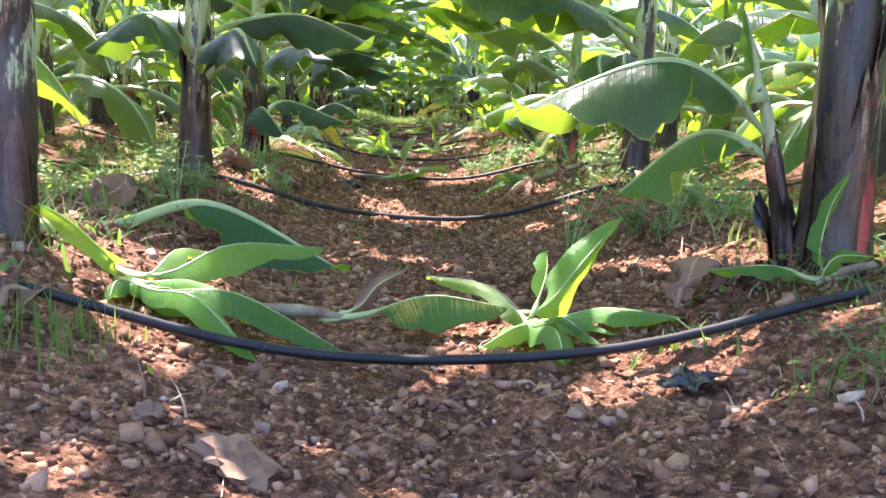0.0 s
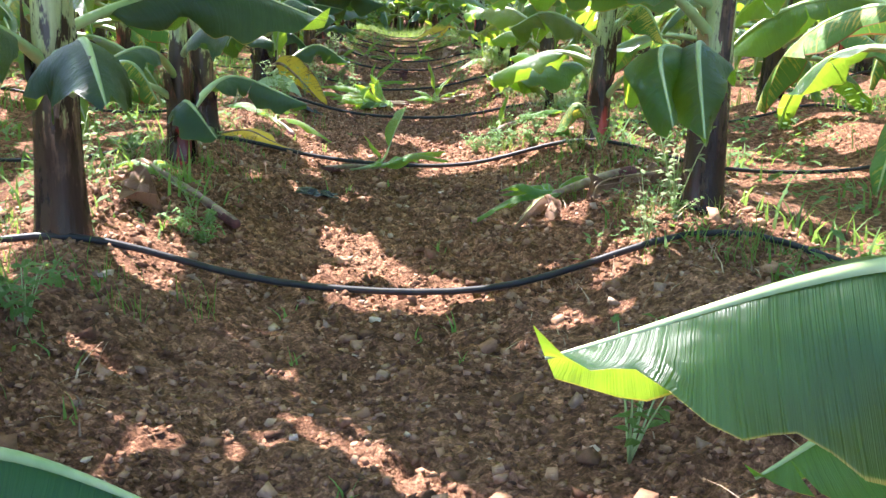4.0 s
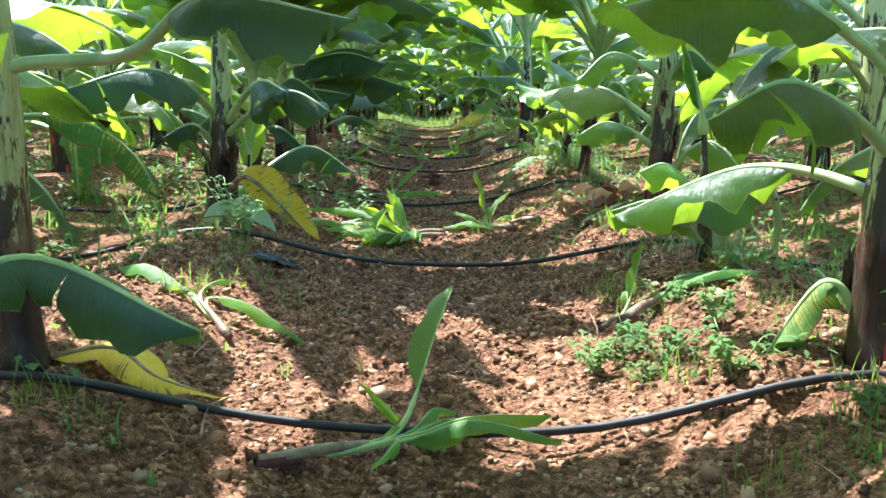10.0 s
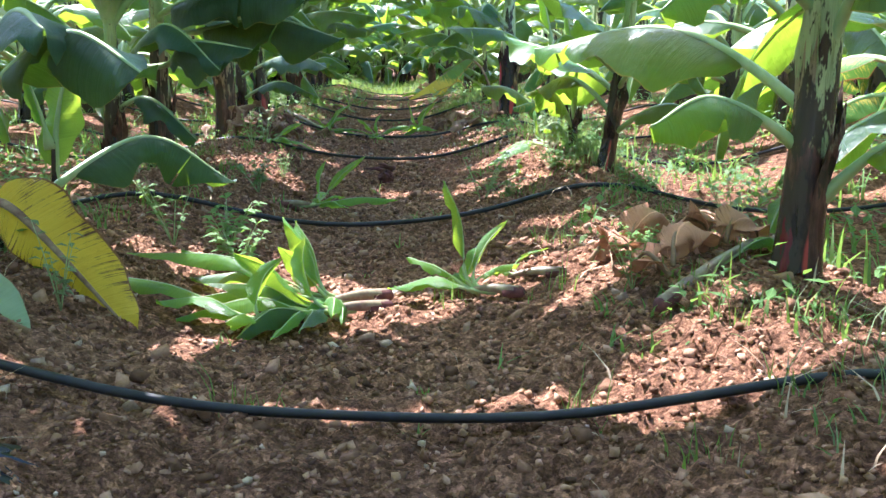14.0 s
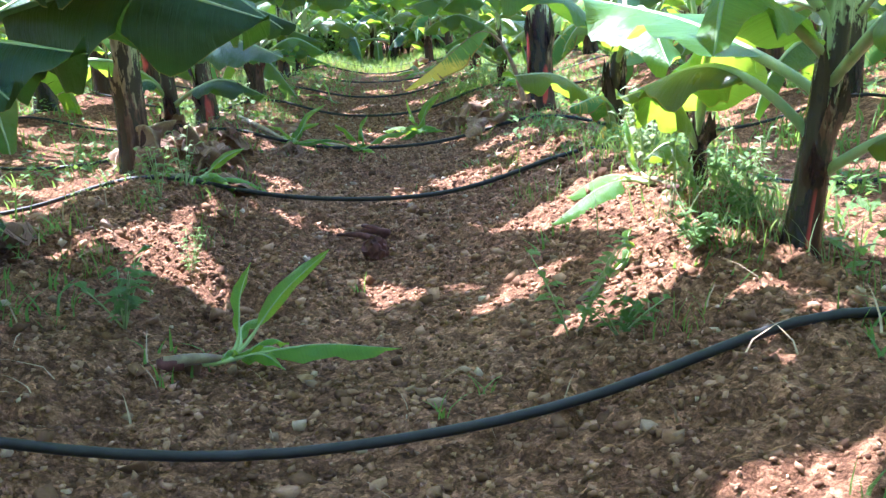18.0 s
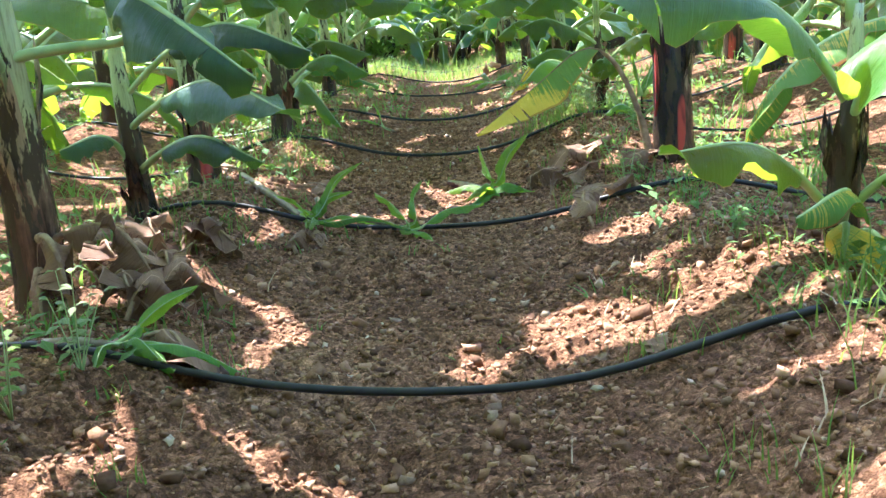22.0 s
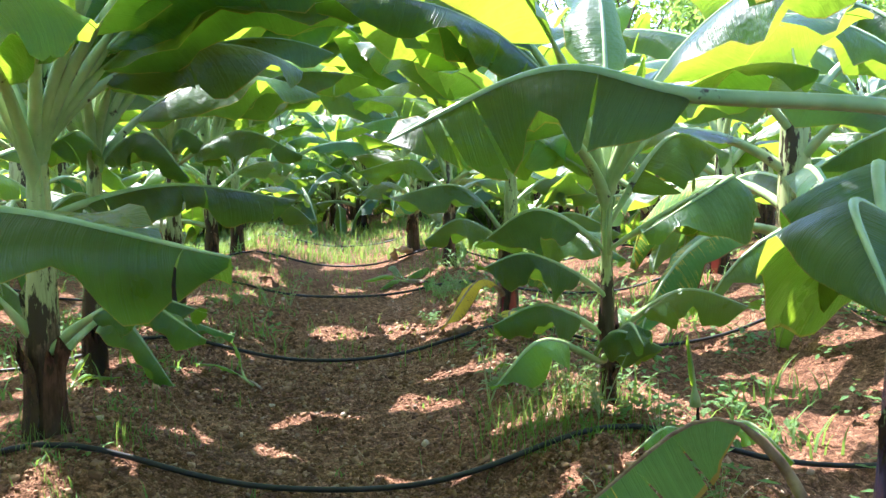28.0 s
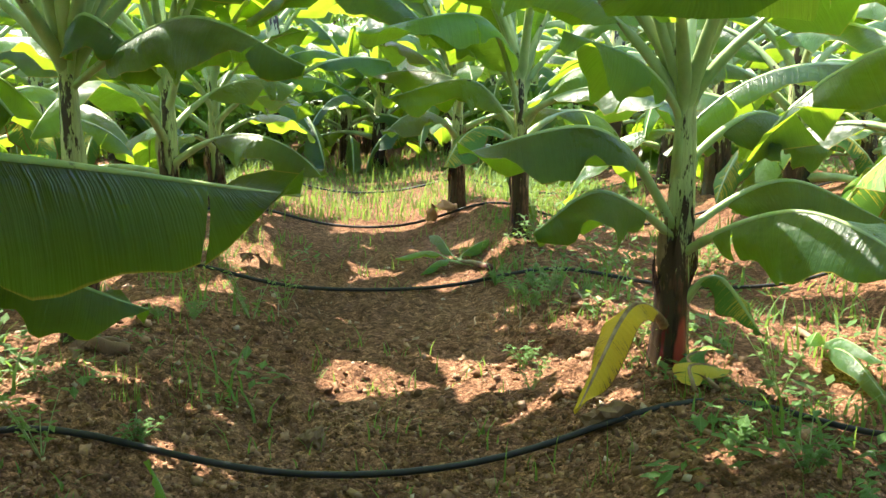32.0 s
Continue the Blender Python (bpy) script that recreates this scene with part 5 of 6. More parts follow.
def tuft_spots(n_tufts, per, yr, off, spread, seed):
    g = np.random.default_rng(seed)
    cy = yr[0] + (yr[1] - yr[0]) * g.random(n_tufts) ** 1.35
    row = g.integers(0, 2, n_tufts)
    cx = np.where(row == 0, row_x(0, cy) + g.normal(off, 0.22, n_tufts), row_x(1, cy) - g.normal(off, 0.22, n_tufts))
    k = np.repeat(np.arange(n_tufts), per)
    return cx[k] + g.normal(0, spread, len(k)), cy[k] + g.normal(0, spread, len(k))


blades("grass_tufts", *tuft_spots(300, 20, (2.0, 24.5), 0.08, 0.04, 21), 0.04, 0.15, 0.0022, M_GRASS, "tufts of thin green grass on the planting ridges", 22)
blades("low_weeds", *tuft_spots(300, 18, (2.0, 24.5), 0.0, 0.06, 23), 0.03, 0.10, 0.005, M_WEED, "low green weeds round the feet of the plants", 24, 1.1)
blades("dry_straw", *tuft_spots(160, 6, (2.0, 24.0), 0.15, 0.09, 25), 0.05, 0.13, 0.003, M_STRAW, "dry straw and grass litter on the soil", 26, 1.6)
ge = np.random.default_rng(27)
gy = ge.uniform(25.6, 31.5, 9000)
blades("grass_patch", row_x(0.5, gy) + ge.uniform(-2.6, 2.6, 9000), gy, 0.06, 0.24, 0.006, M_GRASS, "bright green grass at the end of the alley", 28, 0.7)
gc_, gi_ = 26.2 - 6.0 * ge.random(60) ** 1.8, ge.integers(0, 60, 700)
gz_ = gc_[gi_] + ge.normal(0, 0.07, 700)
blades("alley_grass", row_x(0.5, gz_) + (ge.normal(0.1, 0.55, 60))[gi_] + ge.normal(0, 0.07, 700), gz_, 0.04, 0.16, 0.004, M_GRASS, "sparse green grass coming up in the alley", 29, 0.7)


gw = np.random.default_rng(30)
wk, wy = gw.integers(0, 6, 1300), gw.uniform(2.0, 31.0, 1300)
wx = row_x(np.array([-2.5, -1.5, -0.5, 1.5, 2.5, 3.5])[wk], wy) + gw.normal(0, 0.5, 1300)
wi = np.repeat(np.arange(1300), 14)
blades("weeds_between_rows", wx[wi] + gw.normal(0, 0.09, len(wi)), wy[wi] + gw.normal(0, 0.09, len(wi)), 0.06, 0.26, 0.007, M_WEED, "green weeds between the further rows", 35, 0.9)


def leafy_weeds(name, xs_, ys_, per, size, hmax, mat, label, seed):
    """Low broad-leaved weeds: many small leaves round each spot, joined."""
    g = np.random.default_rng(seed)
    k = np.repeat(np.arange(len(xs_)), per)
    a, rad = g.uniform(0, 6.28, len(k)), g.random(len(k)) ** 0.7 * hmax * 0.8
    x, y = np.asarray(xs_)[k] + np.cos(a) * rad, np.asarray(ys_)[k] + np.sin(a) * rad
    z = ground_z(x, y) + hmax * g.random(len(k)) * (1.1 - rad / hmax) + 0.012
    b, tilt = a + g.normal(0, 0.6, len(k)), g.uniform(-0.5, 0.7, len(k))
    d = np.stack([np.cos(b) * np.cos(tilt), np.sin(b) * np.cos(tilt), np.sin(tilt)], -1)
    w = np.stack([-np.sin(b), np.cos(b), 0 * b], -1)
    s_ = size * g.uniform(0.6, 1.4, len(k))[:, None]
    c = np.stack([x, y, z], -1)
    co = np.stack([c, c + d * s_ * 0.45 + w * s_ * 0.26, c + d * s_ - np.array([0, 0, 0.12]) * s_, c + d * s_ * 0.45 - w * s_ * 0.26], 1).reshape(-1, 3)
    uv = np.tile(np.array([[0, 0.5], [0.5, 0.9], [1, 0.5], [0.5, 0.1]]), (len(k), 1))
    return tagged(raw_mesh(name, co, np.arange(len(co)).reshape(-1, 4), mat, uv), label, name.replace("_", " "), kind="stuff")


bx = row_x(np.array([-2.5, -1.5, -0.5, 1.5, 2.5, 3.5])[gw.integers(0, 6, 1800)], 0) + gw.normal(0, 0.55, 1800)
by = gw.uniform(2.0, 31.0, 1800)
leafy_weeds("broad_leaved_weeds", bx - 0.045 * by, by, 22, 0.055, 0.16, M_WEED, "bright green broad-leaved weeds between the further rows", 41)
ry, rk = 2.0 + 22.0 * gw.random(150) ** 1.3, gw.integers(0, 2, 150)
leafy_weeds("ridge_weeds", row_x(rk, ry) + np.where(rk == 0, 1, -1) * gw.normal(-0.05, 0.2, 150), ry, 18, 0.028, 0.09, M_WEED, "small-leaved green weeds on the planting ridges", 42)
gl = np.random.default_rng(36)
ly = gl.uniform(1.6, 23.0, 420)
blades("straw_litter", row_x(0.5, ly) + gl.normal(0, 0.5, 420), ly, 0.03, 0.10, 0.0016, M_STRAW, "thin dry straw lying in the alley", 37, 2.6)
ls = gl.uniform(2.0, 22.0, 70)
lx = row_x(0.5, ls) + gl.normal(0, 0.4, 70)
li = np.repeat(np.arange(70), 5)
blades("seedlings", lx[li] + gl.normal(0, 0.008, 350), ls[li] + gl.normal(0, 0.008, 350), 0.03, 0.09, 0.0035, M_WEED, "small green seedlings coming up in the bare soil", 38, 0.9)
gp = np.random.default_rng(31)
px_, py_ = np.concatenate([gp.normal(0.80, 0.13, 420), gp.normal(0.60, 0.12, 160)]), np.concatenate([gp.normal(8.75, 0.28, 420), gp.normal(12.45, 0.2, 160)])
blades("pale_seed_grass", px_, py_, 0.10, 0.26, 0.0022, M_PALEWEED, "pale feathery seeding grass on the ridge", 32, 0.8)
for gx_, gy_, gn_, gs_ in ((0.62, 13.75, 500, 33), (0.05, 18.55, 380, 34)):
    blades("grass_clump", gp.normal(gx_, 0.16, gn_), gp.normal(gy_, 0.25, gn_), 0.08, 0.26, 0.003, M_GRASS, "clump of bright green grass on the ridge", gs_, 0.8)


# ---- cut suckers and fallen leaves ----
def sucker(root, node, r, tips, label="uprooted banana sucker with green leaves lying on the soil"):
    a = Vector((*root, float(ground_z(*root)) + r * 0.7))
    b = Vector((*node, float(ground_z(*node)) + r * 1.1))
    tg = thing("banana_sucker", Matrix.Translation(a), label, "banana sucker", "cut suckers on the ground")
    d = b - a
    r = r * 0.52
    line = spline([Vector((0, 0, 0)), d * 0.5 + Vector((0, 0, 0.01)), d], 8)
    v, f = tube_data(line, [r * (1.3 - 0.75 * i / 8) for i in range(9)], 9)
    mesh_ob("stem", v, f, M_SUCK, tg)
    e = d.normalized()
    v, f = tube_data([-e * r * 0.9, -e * r * 0.1, d * 0.12, d * 0.28], [r * 0.8, r * 1.3, r * 1.34, r * 1.18], 9)
    mesh_ob("root_end", v, f, M_ROOT, tg, label="dark cut root end")
    rs = random.Random(int(abs(root[0] * 977 + root[1] * 131)))
    if len(tips) > 4:                            # smaller leaves that lie crushed about the neck
        for _ in range(3):
            q = b + Matrix.Rotation(rs.uniform(-1.3, 1.3), 3, "Z") @ d.normalized() * rs.uniform(0.16, 0.30)
            tips = [*tips, ((q.x, q.y, float(ground_z(q.x, q.y)) + rs.uniform(0.01, 0.09)), rs.uniform(0.04, 0.07), "n")]
    for i, (tip, w, kind) in enumerate(tips):
        t = Vector(tip)
        t.z = max(t.z, float(ground_z(t.x, t.y)) + 0.012)
        t = t - a
        k = rs.uniform(0.45, 0.9)
        m = d.lerp(t, 0.5) + Vector((rs.uniform(-0.02, 0.02), rs.uniform(-0.02, 0.02), 0.02 + rs.uniform(0.02, 0.09) * (t - d).length))
        rib = spline([d * k, d + (t - d) * 0.12 + Vector((0, 0, 0.015)), m, t], 16)
        put_leaf(tg, rib, 0.30, w * 1.15, (22, 34, 22, 34), KINDS[kind], 0.007 + 0.03 * w, 70.0 if (t - d).z > 0.42 * (t - d).length else rng.uniform(-25, 25), 0.007, 0, i + int(100 * abs(t.x)), pet_mat=M_SUCKPET, nv=3, taper=0.62)


def fallen_leaf(a, b, width, kind, lift):
    a = Vector((*a, float(ground_z(*a)) + 0.02))
    e = Vector((*b, float(ground_z(*b)) + 0.015)) - a
    if e.length > 0.55:
        e = e * (0.55 / e.length)
        e.z = float(ground_z(a.x + e.x, a.y + e.y)) + 0.015 - a.z
    lab = {"p": "pale yellow-green banana leaf wilting on the soil", "t": "curled terracotta-coloured dry banana leaf on the soil", "d": "dry crumpled brown banana leaf on the soil", "y": "yellow-brown withered banana leaf lying on the soil", "h": "half yellow banana leaf lying on the soil"}[kind]
    tg = thing("fallen_leaf", Matrix.Translation(a), lab, "fallen leaf", "fallen leaves")
    g = rng.randrange(9999)
    side = Vector((-e.y, e.x, 0)) * 0.12
    rib = spline([Vector((0, 0, 0)), e * 0.35 + side + Vector((0, 0, lift)), e * 0.7 - side + Vector((0, 0, lift * 0.8)), e], 18)
    v, f, uv = blade_data(rib, 0.05, width * (0.75 if kind == "d" else 1.0), (rng.uniform(-30, 10), 40, rng.uniform(-20, 20), 50), rng.uniform(-25, 25), 0.035 if kind in "dt" else 0.012, 5 if kind == "d" else 1, g, 6)
    if kind in "dt":
        v = [p + Vector((0.020 * vn1(p, 1), 0.020 * vn1(p, 2), 0.026 * vn1(p, 3))) for p in v]
    v = [Vector((p.x, p.y, max(p.z, float(ground_z(a.x + p.x, a.y + p.y)) + 0.006 - a.z))) for p in v]
    lf = mesh_ob("blade", v, f, KINDS[kind], tg, uv)
    pv, pf = tube_data(rib, [0.009 * (1 - 0.8 * i / 18) for i in range(19)], 5)
    mesh_ob("midrib", pv, pf, M_DRYPET, tg)


def vn1(p, s_):
    return 2.2 * noise.noise(Vector((p.x * 14 + s_ * 9, p.y * 14, p.z * 14 + s_ * 5)))


M_SUCK = plain("sucker_stem", (0.12, 0.05, 0.05), (0.33, 0.30, 0.17), 17, 0.45)
M_SUCKPET = plain("sucker_petiole", (0.26, 0.36, 0.12), (0.45, 0.52, 0.24), 18, 0.45)
M_ROOT = plain("root_end", (0.03, 0.014, 0.016), (0.19, 0.075, 0.07), 20, 0.8, 0.2, 0.8)

sucker((-1.19, 3.02), (-0.73, 2.55), 0.024, [((-0.37, 2.90, 0.17), 0.13, "n"), ((-0.26, 2.50, -0.02), 0.12, "n"), ((-0.43, 2.35, -0.03), 0.08, "n"), ((-0.61, 2.85, 0.15), 0.08, "n"), ((-0.75, 2.45, 0.06), 0.07, "n"), ((-1.05, 2.65, 0.32), 0.06, "n")])
sucker((-0.49, 2.69), (-0.28, 2.69), 0.03, [((0.08, 2.69, 0.08), 0.15, "h"), ((-0.16, 2.79, 0.14), 0.05, "d")])
sucker((0.06, 3.20), (0.14, 2.73), 0.026, [((0.36, 2.85, 0.28), 0.1, "n"), ((0.19, 2.93, 0.18), 0.06, "n"), ((-0.11, 2.78, 0.13), 0.07, "n"), ((0.49, 2.68, 0.02), 0.1, "n"), ((0.18, 2.43, 0.02), 0.09, "n"), ((0.33, 2.63, 0.03), 0.06, "n")])
sucker((0.72, 5.77), (0.40, 5.69), 0.045, [((0.20, 5.75, 0.15), 0.075, "n"), ((0.38, 5.86, 0.16), 0.05, "n"), ((0.08, 5.67, 0.03), 0.06, "n"), ((0.27, 5.60, 0.06), 0.04, "n"), ((0.62, 5.85, 0.16), 0.04, "n"), ((0.24, 5.50, 0.02), 0.07, "d")])
sucker((-0.77, 5.32), (-1.17, 5.66), 0.028, [((-1.43, 5.71, 0.06), 0.05, "n"), ((-1.11, 5.76, 0.19), 0.03, "n"), ((-1.32, 5.76, 0.15), 0.08, "d"), ((-0.96, 5.66, 0.15), 0.03, "n")])
sucker((-0.65, 6.79), (-0.36, 6.95), 0.026, [((-0.25, 7.42, 0.30), 0.085, "n"), ((-0.03, 6.84, 0.14), 0.09, "n"), ((-0.01, 6.79, 0.10), 0.06, "n"), ((-0.44, 6.84, 0.21), 0.025, "n"), ((-0.40, 6.69, 0.07), 0.03, "n")])
sucker((-0.92, 7.63), (-1.09, 7.88), 0.02, [((-0.72, 7.78, 0.03), 0.07, "n"), ((-0.97, 8.08, 0.17), 0.03, "n"), ((-1.46, 8.18, 0.15), 0.1, "n"), ((-1.20, 7.88, 0.11), 0.03, "n")])
sucker((-0.37, 10.25), (-0.54, 10.11), 0.035, [((-0.68, 10.21, 0.28), 0.09, "n"), ((-0.99, 10.21, 0.18), 0.05, "n"), ((-1.16, 10.21, 0.17), 0.08, "n"), ((-0.95, 10.06, 0.06), 0.1, "n"), ((-0.98, 10.26, 0.08), 0.1, "g"), ((-0.68, 10.11, 0.21), 0.08, "n"), ((-0.65, 10.26, 0.26), 0.07, "n")])
sucker((-0.57, 10.02), (-0.72, 9.89), 0.03, [((-1.18, 9.99, 0.14), 0.07, "n"), ((-0.98, 9.89, 0.10), 0.07, "n"), ((-0.77, 9.79, 0.07), 0.09, "n"), ((-0.65, 9.99, 0.20), 0.06, "n")])
sucker((-0.36, 10.12), (-0.56, 10.00), 0.03, [((-0.74, 9.78, 0.03), 0.10, "g"), ((-0.92, 9.86, 0.05), 0.09, "n"), ((-0.80, 10.06, 0.20), 0.09, "n"), ((-0.58, 9.80, 0.04), 0.08, "g"), ((-0.60, 10.10, 0.24), 0.07, "n"), ((-0.88, 10.02, 0.12), 0.08, "g")])
sucker((0.03, 10.09), (-0.12, 10.19), 0.028, [((-0.19, 10.29, 0.38), 0.06, "n"), ((-0.34, 10.17, 0.07), 0.07, "n"), ((-0.31, 10.29, 0.14), 0.045, "n"), ((0.01, 10.34, 0.25), 0.035, "n"), ((-0.09, 10.29, 0.17), 0.05, "n"), ((0.04, 10.24, 0.13), 0.05, "n")])
sucker((0.17, 10.21), (0.01, 10.28), 0.026, [((0.14, 10.33, 0.16), 0.012, "n"), ((-0.04, 10.28, 0.10), 0.04, "n")])
sucker((0.34, 9.64), (0.67, 9.99), 0.03, [((0.94, 10.04, 0.14), 0.08, "n"), ((0.82, 10.09, 0.15), 0.06, "n"), ((0.85, 9.94, 0.12), 0.05, "n")])
sucker((-0.97, 11.96), (-0.81, 12.02), 0.028, [((-0.77, 12.12, 0.25), 0.035, "n"), ((-0.58, 12.17, 0.26), 0.05, "n"), ((-0.40, 11.90, 0.08), 0.07, "n"), ((-0.67, 11.97, 0.08), 0.03, "n"), ((-0.82, 11.92, 0.07), 0.025, "n")])
sucker((0.45, 12.76), (0.38, 13.02), 0.02, [((0.36, 13.12, 0.44), 0.05, "n"), ((0.07, 12.92, 0.13), 0.14, "n"), ((0.15, 13.12, 0.18), 0.12, "n")])
sucker((0.05, 12.20), (0.20, 12.30), 0.013, [((0.22, 12.35, 0.23), 0.03, "n"), ((0.15, 12.30, 0.13), 0.02, "n")])
sucker((-1.56, 14.13), (-1.38, 14.18), 0.03, [((-1.19, 14.28, 0.28), 0.05, "n"), ((-1.01, 14.13, 0.02), 0.05, "n"), ((-1.17, 14.23, 0.10), 0.05, "n"), ((-1.39, 14.03, 0.01), 0.04, "n"), ((-1.22, 14.08, 0.01), 0.04, "n")])
sucker((-1.66, 16.49), (-1.21, 15.87), 0.034, [((-1.00, 16.07, 0.32), 0.05, "n"), ((-1.14, 15.97, 0.17), 0.05, "n"), ((-1.38, 15.97, 0.22), 0.03, "n"), ((-1.04, 15.97, 0.21), 0.05, "n"), ((-0.70, 15.82, 0.02), 0.04, "h")])
sucker((-1.08, 16.19), (-0.77, 15.81), 0.026, [((-0.47, 15.86, 0.14), 0.07, "n"), ((-0.73, 15.96, 0.24), 0.05, "n"), ((-0.94, 15.96, 0.20), 0.05, "n"), ((-0.67, 15.66, 0.02), 0.05, "n")])
sucker((-0.68, 17.06), (-0.44, 16.62), 0.03, [((-0.25, 16.72, 0.31), 0.075, "n"), ((-0.50, 16.72, 0.27), 0.055, "n"), ((-0.68, 16.57, 0.07), 0.08, "n"), ((-0.24, 16.52, 0.03), 0.08, "n"), ((-0.55, 16.42, 0.01), 0.09, "n")])
sucker((-1.25, 19.71), (-1.37, 19.86), 0.013, [((-1.45, 19.96, 0.25), 0.035, "n"), ((-1.64, 19.91, 0.09), 0.03, "n")])
sucker((-2.12, 19.35), (-2.14, 19.49), 0.015, [((-2.08, 19.59, 0.26), 0.04, "n"), ((-2.03, 19.49, 0.17), 0.04, "n"), ((-1.91, 19.49, 0.13), 0.03, "n")])
sucker((0.12, 19.30), (0.02, 19.40), 0.015, [((-0.08, 19.50, 0.09), 0.05, "n"), ((0.08, 19.50, 0.18), 0.03, "n")])
sucker((-0.30, 23.10), (-0.48, 23.40), 0.03, [((-0.70, 23.25, 0.05), 0.10, "n"), ((-0.62, 24.0, 0.16), 0.11, "g"), ((-0.25, 23.75, 0.18), 0.10, "n"), ((-0.85, 23.6, 0.08), 0.09, "n")])
sucker((1.06, 22.05), (1.04, 21.75), 0.03, [((1.05, 21.2, 0.12), 0.12, "g"), ((0.92, 20.85, 0.06), 0.12, "g"), ((0.80, 21.3, 0.15), 0.09, "n")])
sucker((0.27, 7.80), (0.40, 7.90), 0.036, [((0.83, 8.10, 0.10), 0.05, "n"), ((0.60, 8.10, 0.16), 0.07, "n"), ((0.70, 8.10, 0.09), 0.03, "n"), ((0.55, 8.00, 0.06), 0.04, "n")], "cut banana sucker with a red and purple stem on the soil")
sucker((0.21, 7.84), (0.30, 7.92), 0.020, [((0.36, 8.0, 0.33), 0.05, "n"), ((0.48, 8.0, 0.16), 0.06, "n"), ((0.35, 8.05, 0.17), 0.04, "n")])
fallen_leaf((0.48, 2.75), (0.66, 2.88), 0.17, "d", 0.06)
sucker((0.93, 2.74), (0.75, 2.62), 0.022, [((0.82, 2.66, 0.42), 0.05, "n"), ((0.50, 2.60, 0.20), 0.06, "n"), ((0.84, 2.55, 0.25), 0.04, "n"), ((0.64, 2.70, 0.18), 0.05, "n")], "small pale banana sucker leaning against a dark stem")
fallen_leaf((-1.19, 3.53), (-0.80, 3.02), 0.16, "d", 0.05)
fallen_leaf((-0.84, 2.17), (-0.82, 2.25), 0.1, "d", 0.03)
fallen_leaf((0.89, 5.83), (0.43, 5.34), 0.1, "d", 0.06)
fallen_leaf((-1.25, 5.40), (-0.93, 5.12), 0.18, "d", 0.06)
fallen_leaf((0.35, 5.62), (0.41, 5.42), 0.1, "d", 0.04)
fallen_leaf((-1.28, 7.17), (-0.81, 7.14), 0.12, "y", 0.05)
for fa, fb, fw in (((0.36, 10.20), (0.52, 10.27), 0.14), ((0.52, 10.25), (0.70, 10.16), 0.15), ((0.44, 10.02), (0.58, 10.10), 0.13), ((0.42, 9.86), (0.53, 10.00), 0.14), ((0.40, 9.80), (0.28, 9.90), 0.10), ((0.26, 10.24), (0.38, 10.14), 0.11), ((0.60, 10.00), (0.72, 10.08), 0.12)):
    fallen_leaf(fa, fb, fw, "t", 0.07)
# a cut leaf with its pale underside up, leaning on its edge at the foot of the stem
cut_leaf = thing("fallen_leaf", Matrix.Translation((-1.53, 9.50, 0.205)), "pale green cut banana leaf leaning underside up", "fallen leaf", "fallen leaves")
cut_rib = spline([Vector(p) for p in ((0, 0, 0), (0.10, -0.01, 0.015), (0.23, -0.02, 0.0), (0.38, -0.03, -0.07))], 20)
cv, cf, cuv = blade_data(cut_rib, 0.03, 0.24, (10, 25, 5, 15), 62.0, 0.02, 1, 77, 6)
mesh_ob("blade", cv, cf, M_UNDERSIDE, cut_leaf, cuv)
cv, cf = tube_data(cut_rib, [0.004 + 0.006 * i / 20 for i in range(21)], 6)
mesh_ob("midrib", cv, cf, M_UNDERSIDE, cut_leaf)
for fa, fb, fw in (((-1.78, 14.92), (-1.60, 14.86), 0.19), ((-1.64, 14.78), (-1.48, 14.86), 0.18), ((-1.56, 14.84), (-1.36, 14.74), 0.18), ((-1.44, 14.62), (-1.28, 14.72), 0.16), ((-1.58, 14.55), (-1.40, 14.48), 0.18), ((-1.71, 15.16), (-1.54, 15.08), 0.18), ((-1.52, 15.14), (-1.33, 15.22), 0.16), ((-1.46, 14.42), (-1.30, 14.52), 0.14)):
    fallen_leaf(fa, fb, fw, "d", 0.11)
fallen_leaf((-1.70, 13.05), (-1.85, 12.74), 0.3, "d", 0.08)
fallen_leaf((-1.71, 12.86), (-1.76, 12.59), 0.3, "d", 0.1)
fallen_leaf((-1.97, 15.61), (-2.07, 15.10), 0.18, "d", 0.08)
fallen_leaf((-1.76, 14.79), (-1.86, 14.65), 0.1, "d", 0.04)
fallen_leaf((-1.68, 15.29), (-2.20, 15.86), 0.1, "d", 0.06)
fallen_leaf((-1.41, 15.27), (-1.53, 15.10), 0.18, "d", 0.08)
fallen_leaf((-1.43, 14.79), (-1.77, 15.01), 0.12, "d", 0.04)
fallen_leaf((-1.41, 14.24), (-1.06, 14.14), 0.2, "d", 0.05)
fallen_leaf((-0.05, 15.50), (0.10, 16.05), 0.14, "d", 0.08)
fallen_leaf((-1.18, 15.39), (-1.16, 15.65), 0.14, "d", 0.04)
fallen_leaf((0.16, 16.98), (-0.14, 16.64), 0.16, "d", 0.06)
fallen_leaf((-0.10, 16.74), (-0.28, 16.62), 0.18, "d", 0.05)
fallen_leaf((0.06, 16.61), (-0.16, 16.34), 0.14, "d", 0.04)
fallen_leaf((0.24, 16.15), (0.33, 16.56), 0.16, "d", 0.05)
fallen_leaf((-1.71, 16.81), (-2.15, 17.28), 0.22, "d", 0.06)
fallen_leaf((-1.19, 16.66), (-1.42, 16.63), 0.12, "d", 0.04)
fallen_leaf((-0.40, 25.2), (-0.62, 25.0), 0.2, "t", 0.12)
fallen_leaf((0.14, 20.64), (0.28, 20.91), 0.13, "p", 0.06)
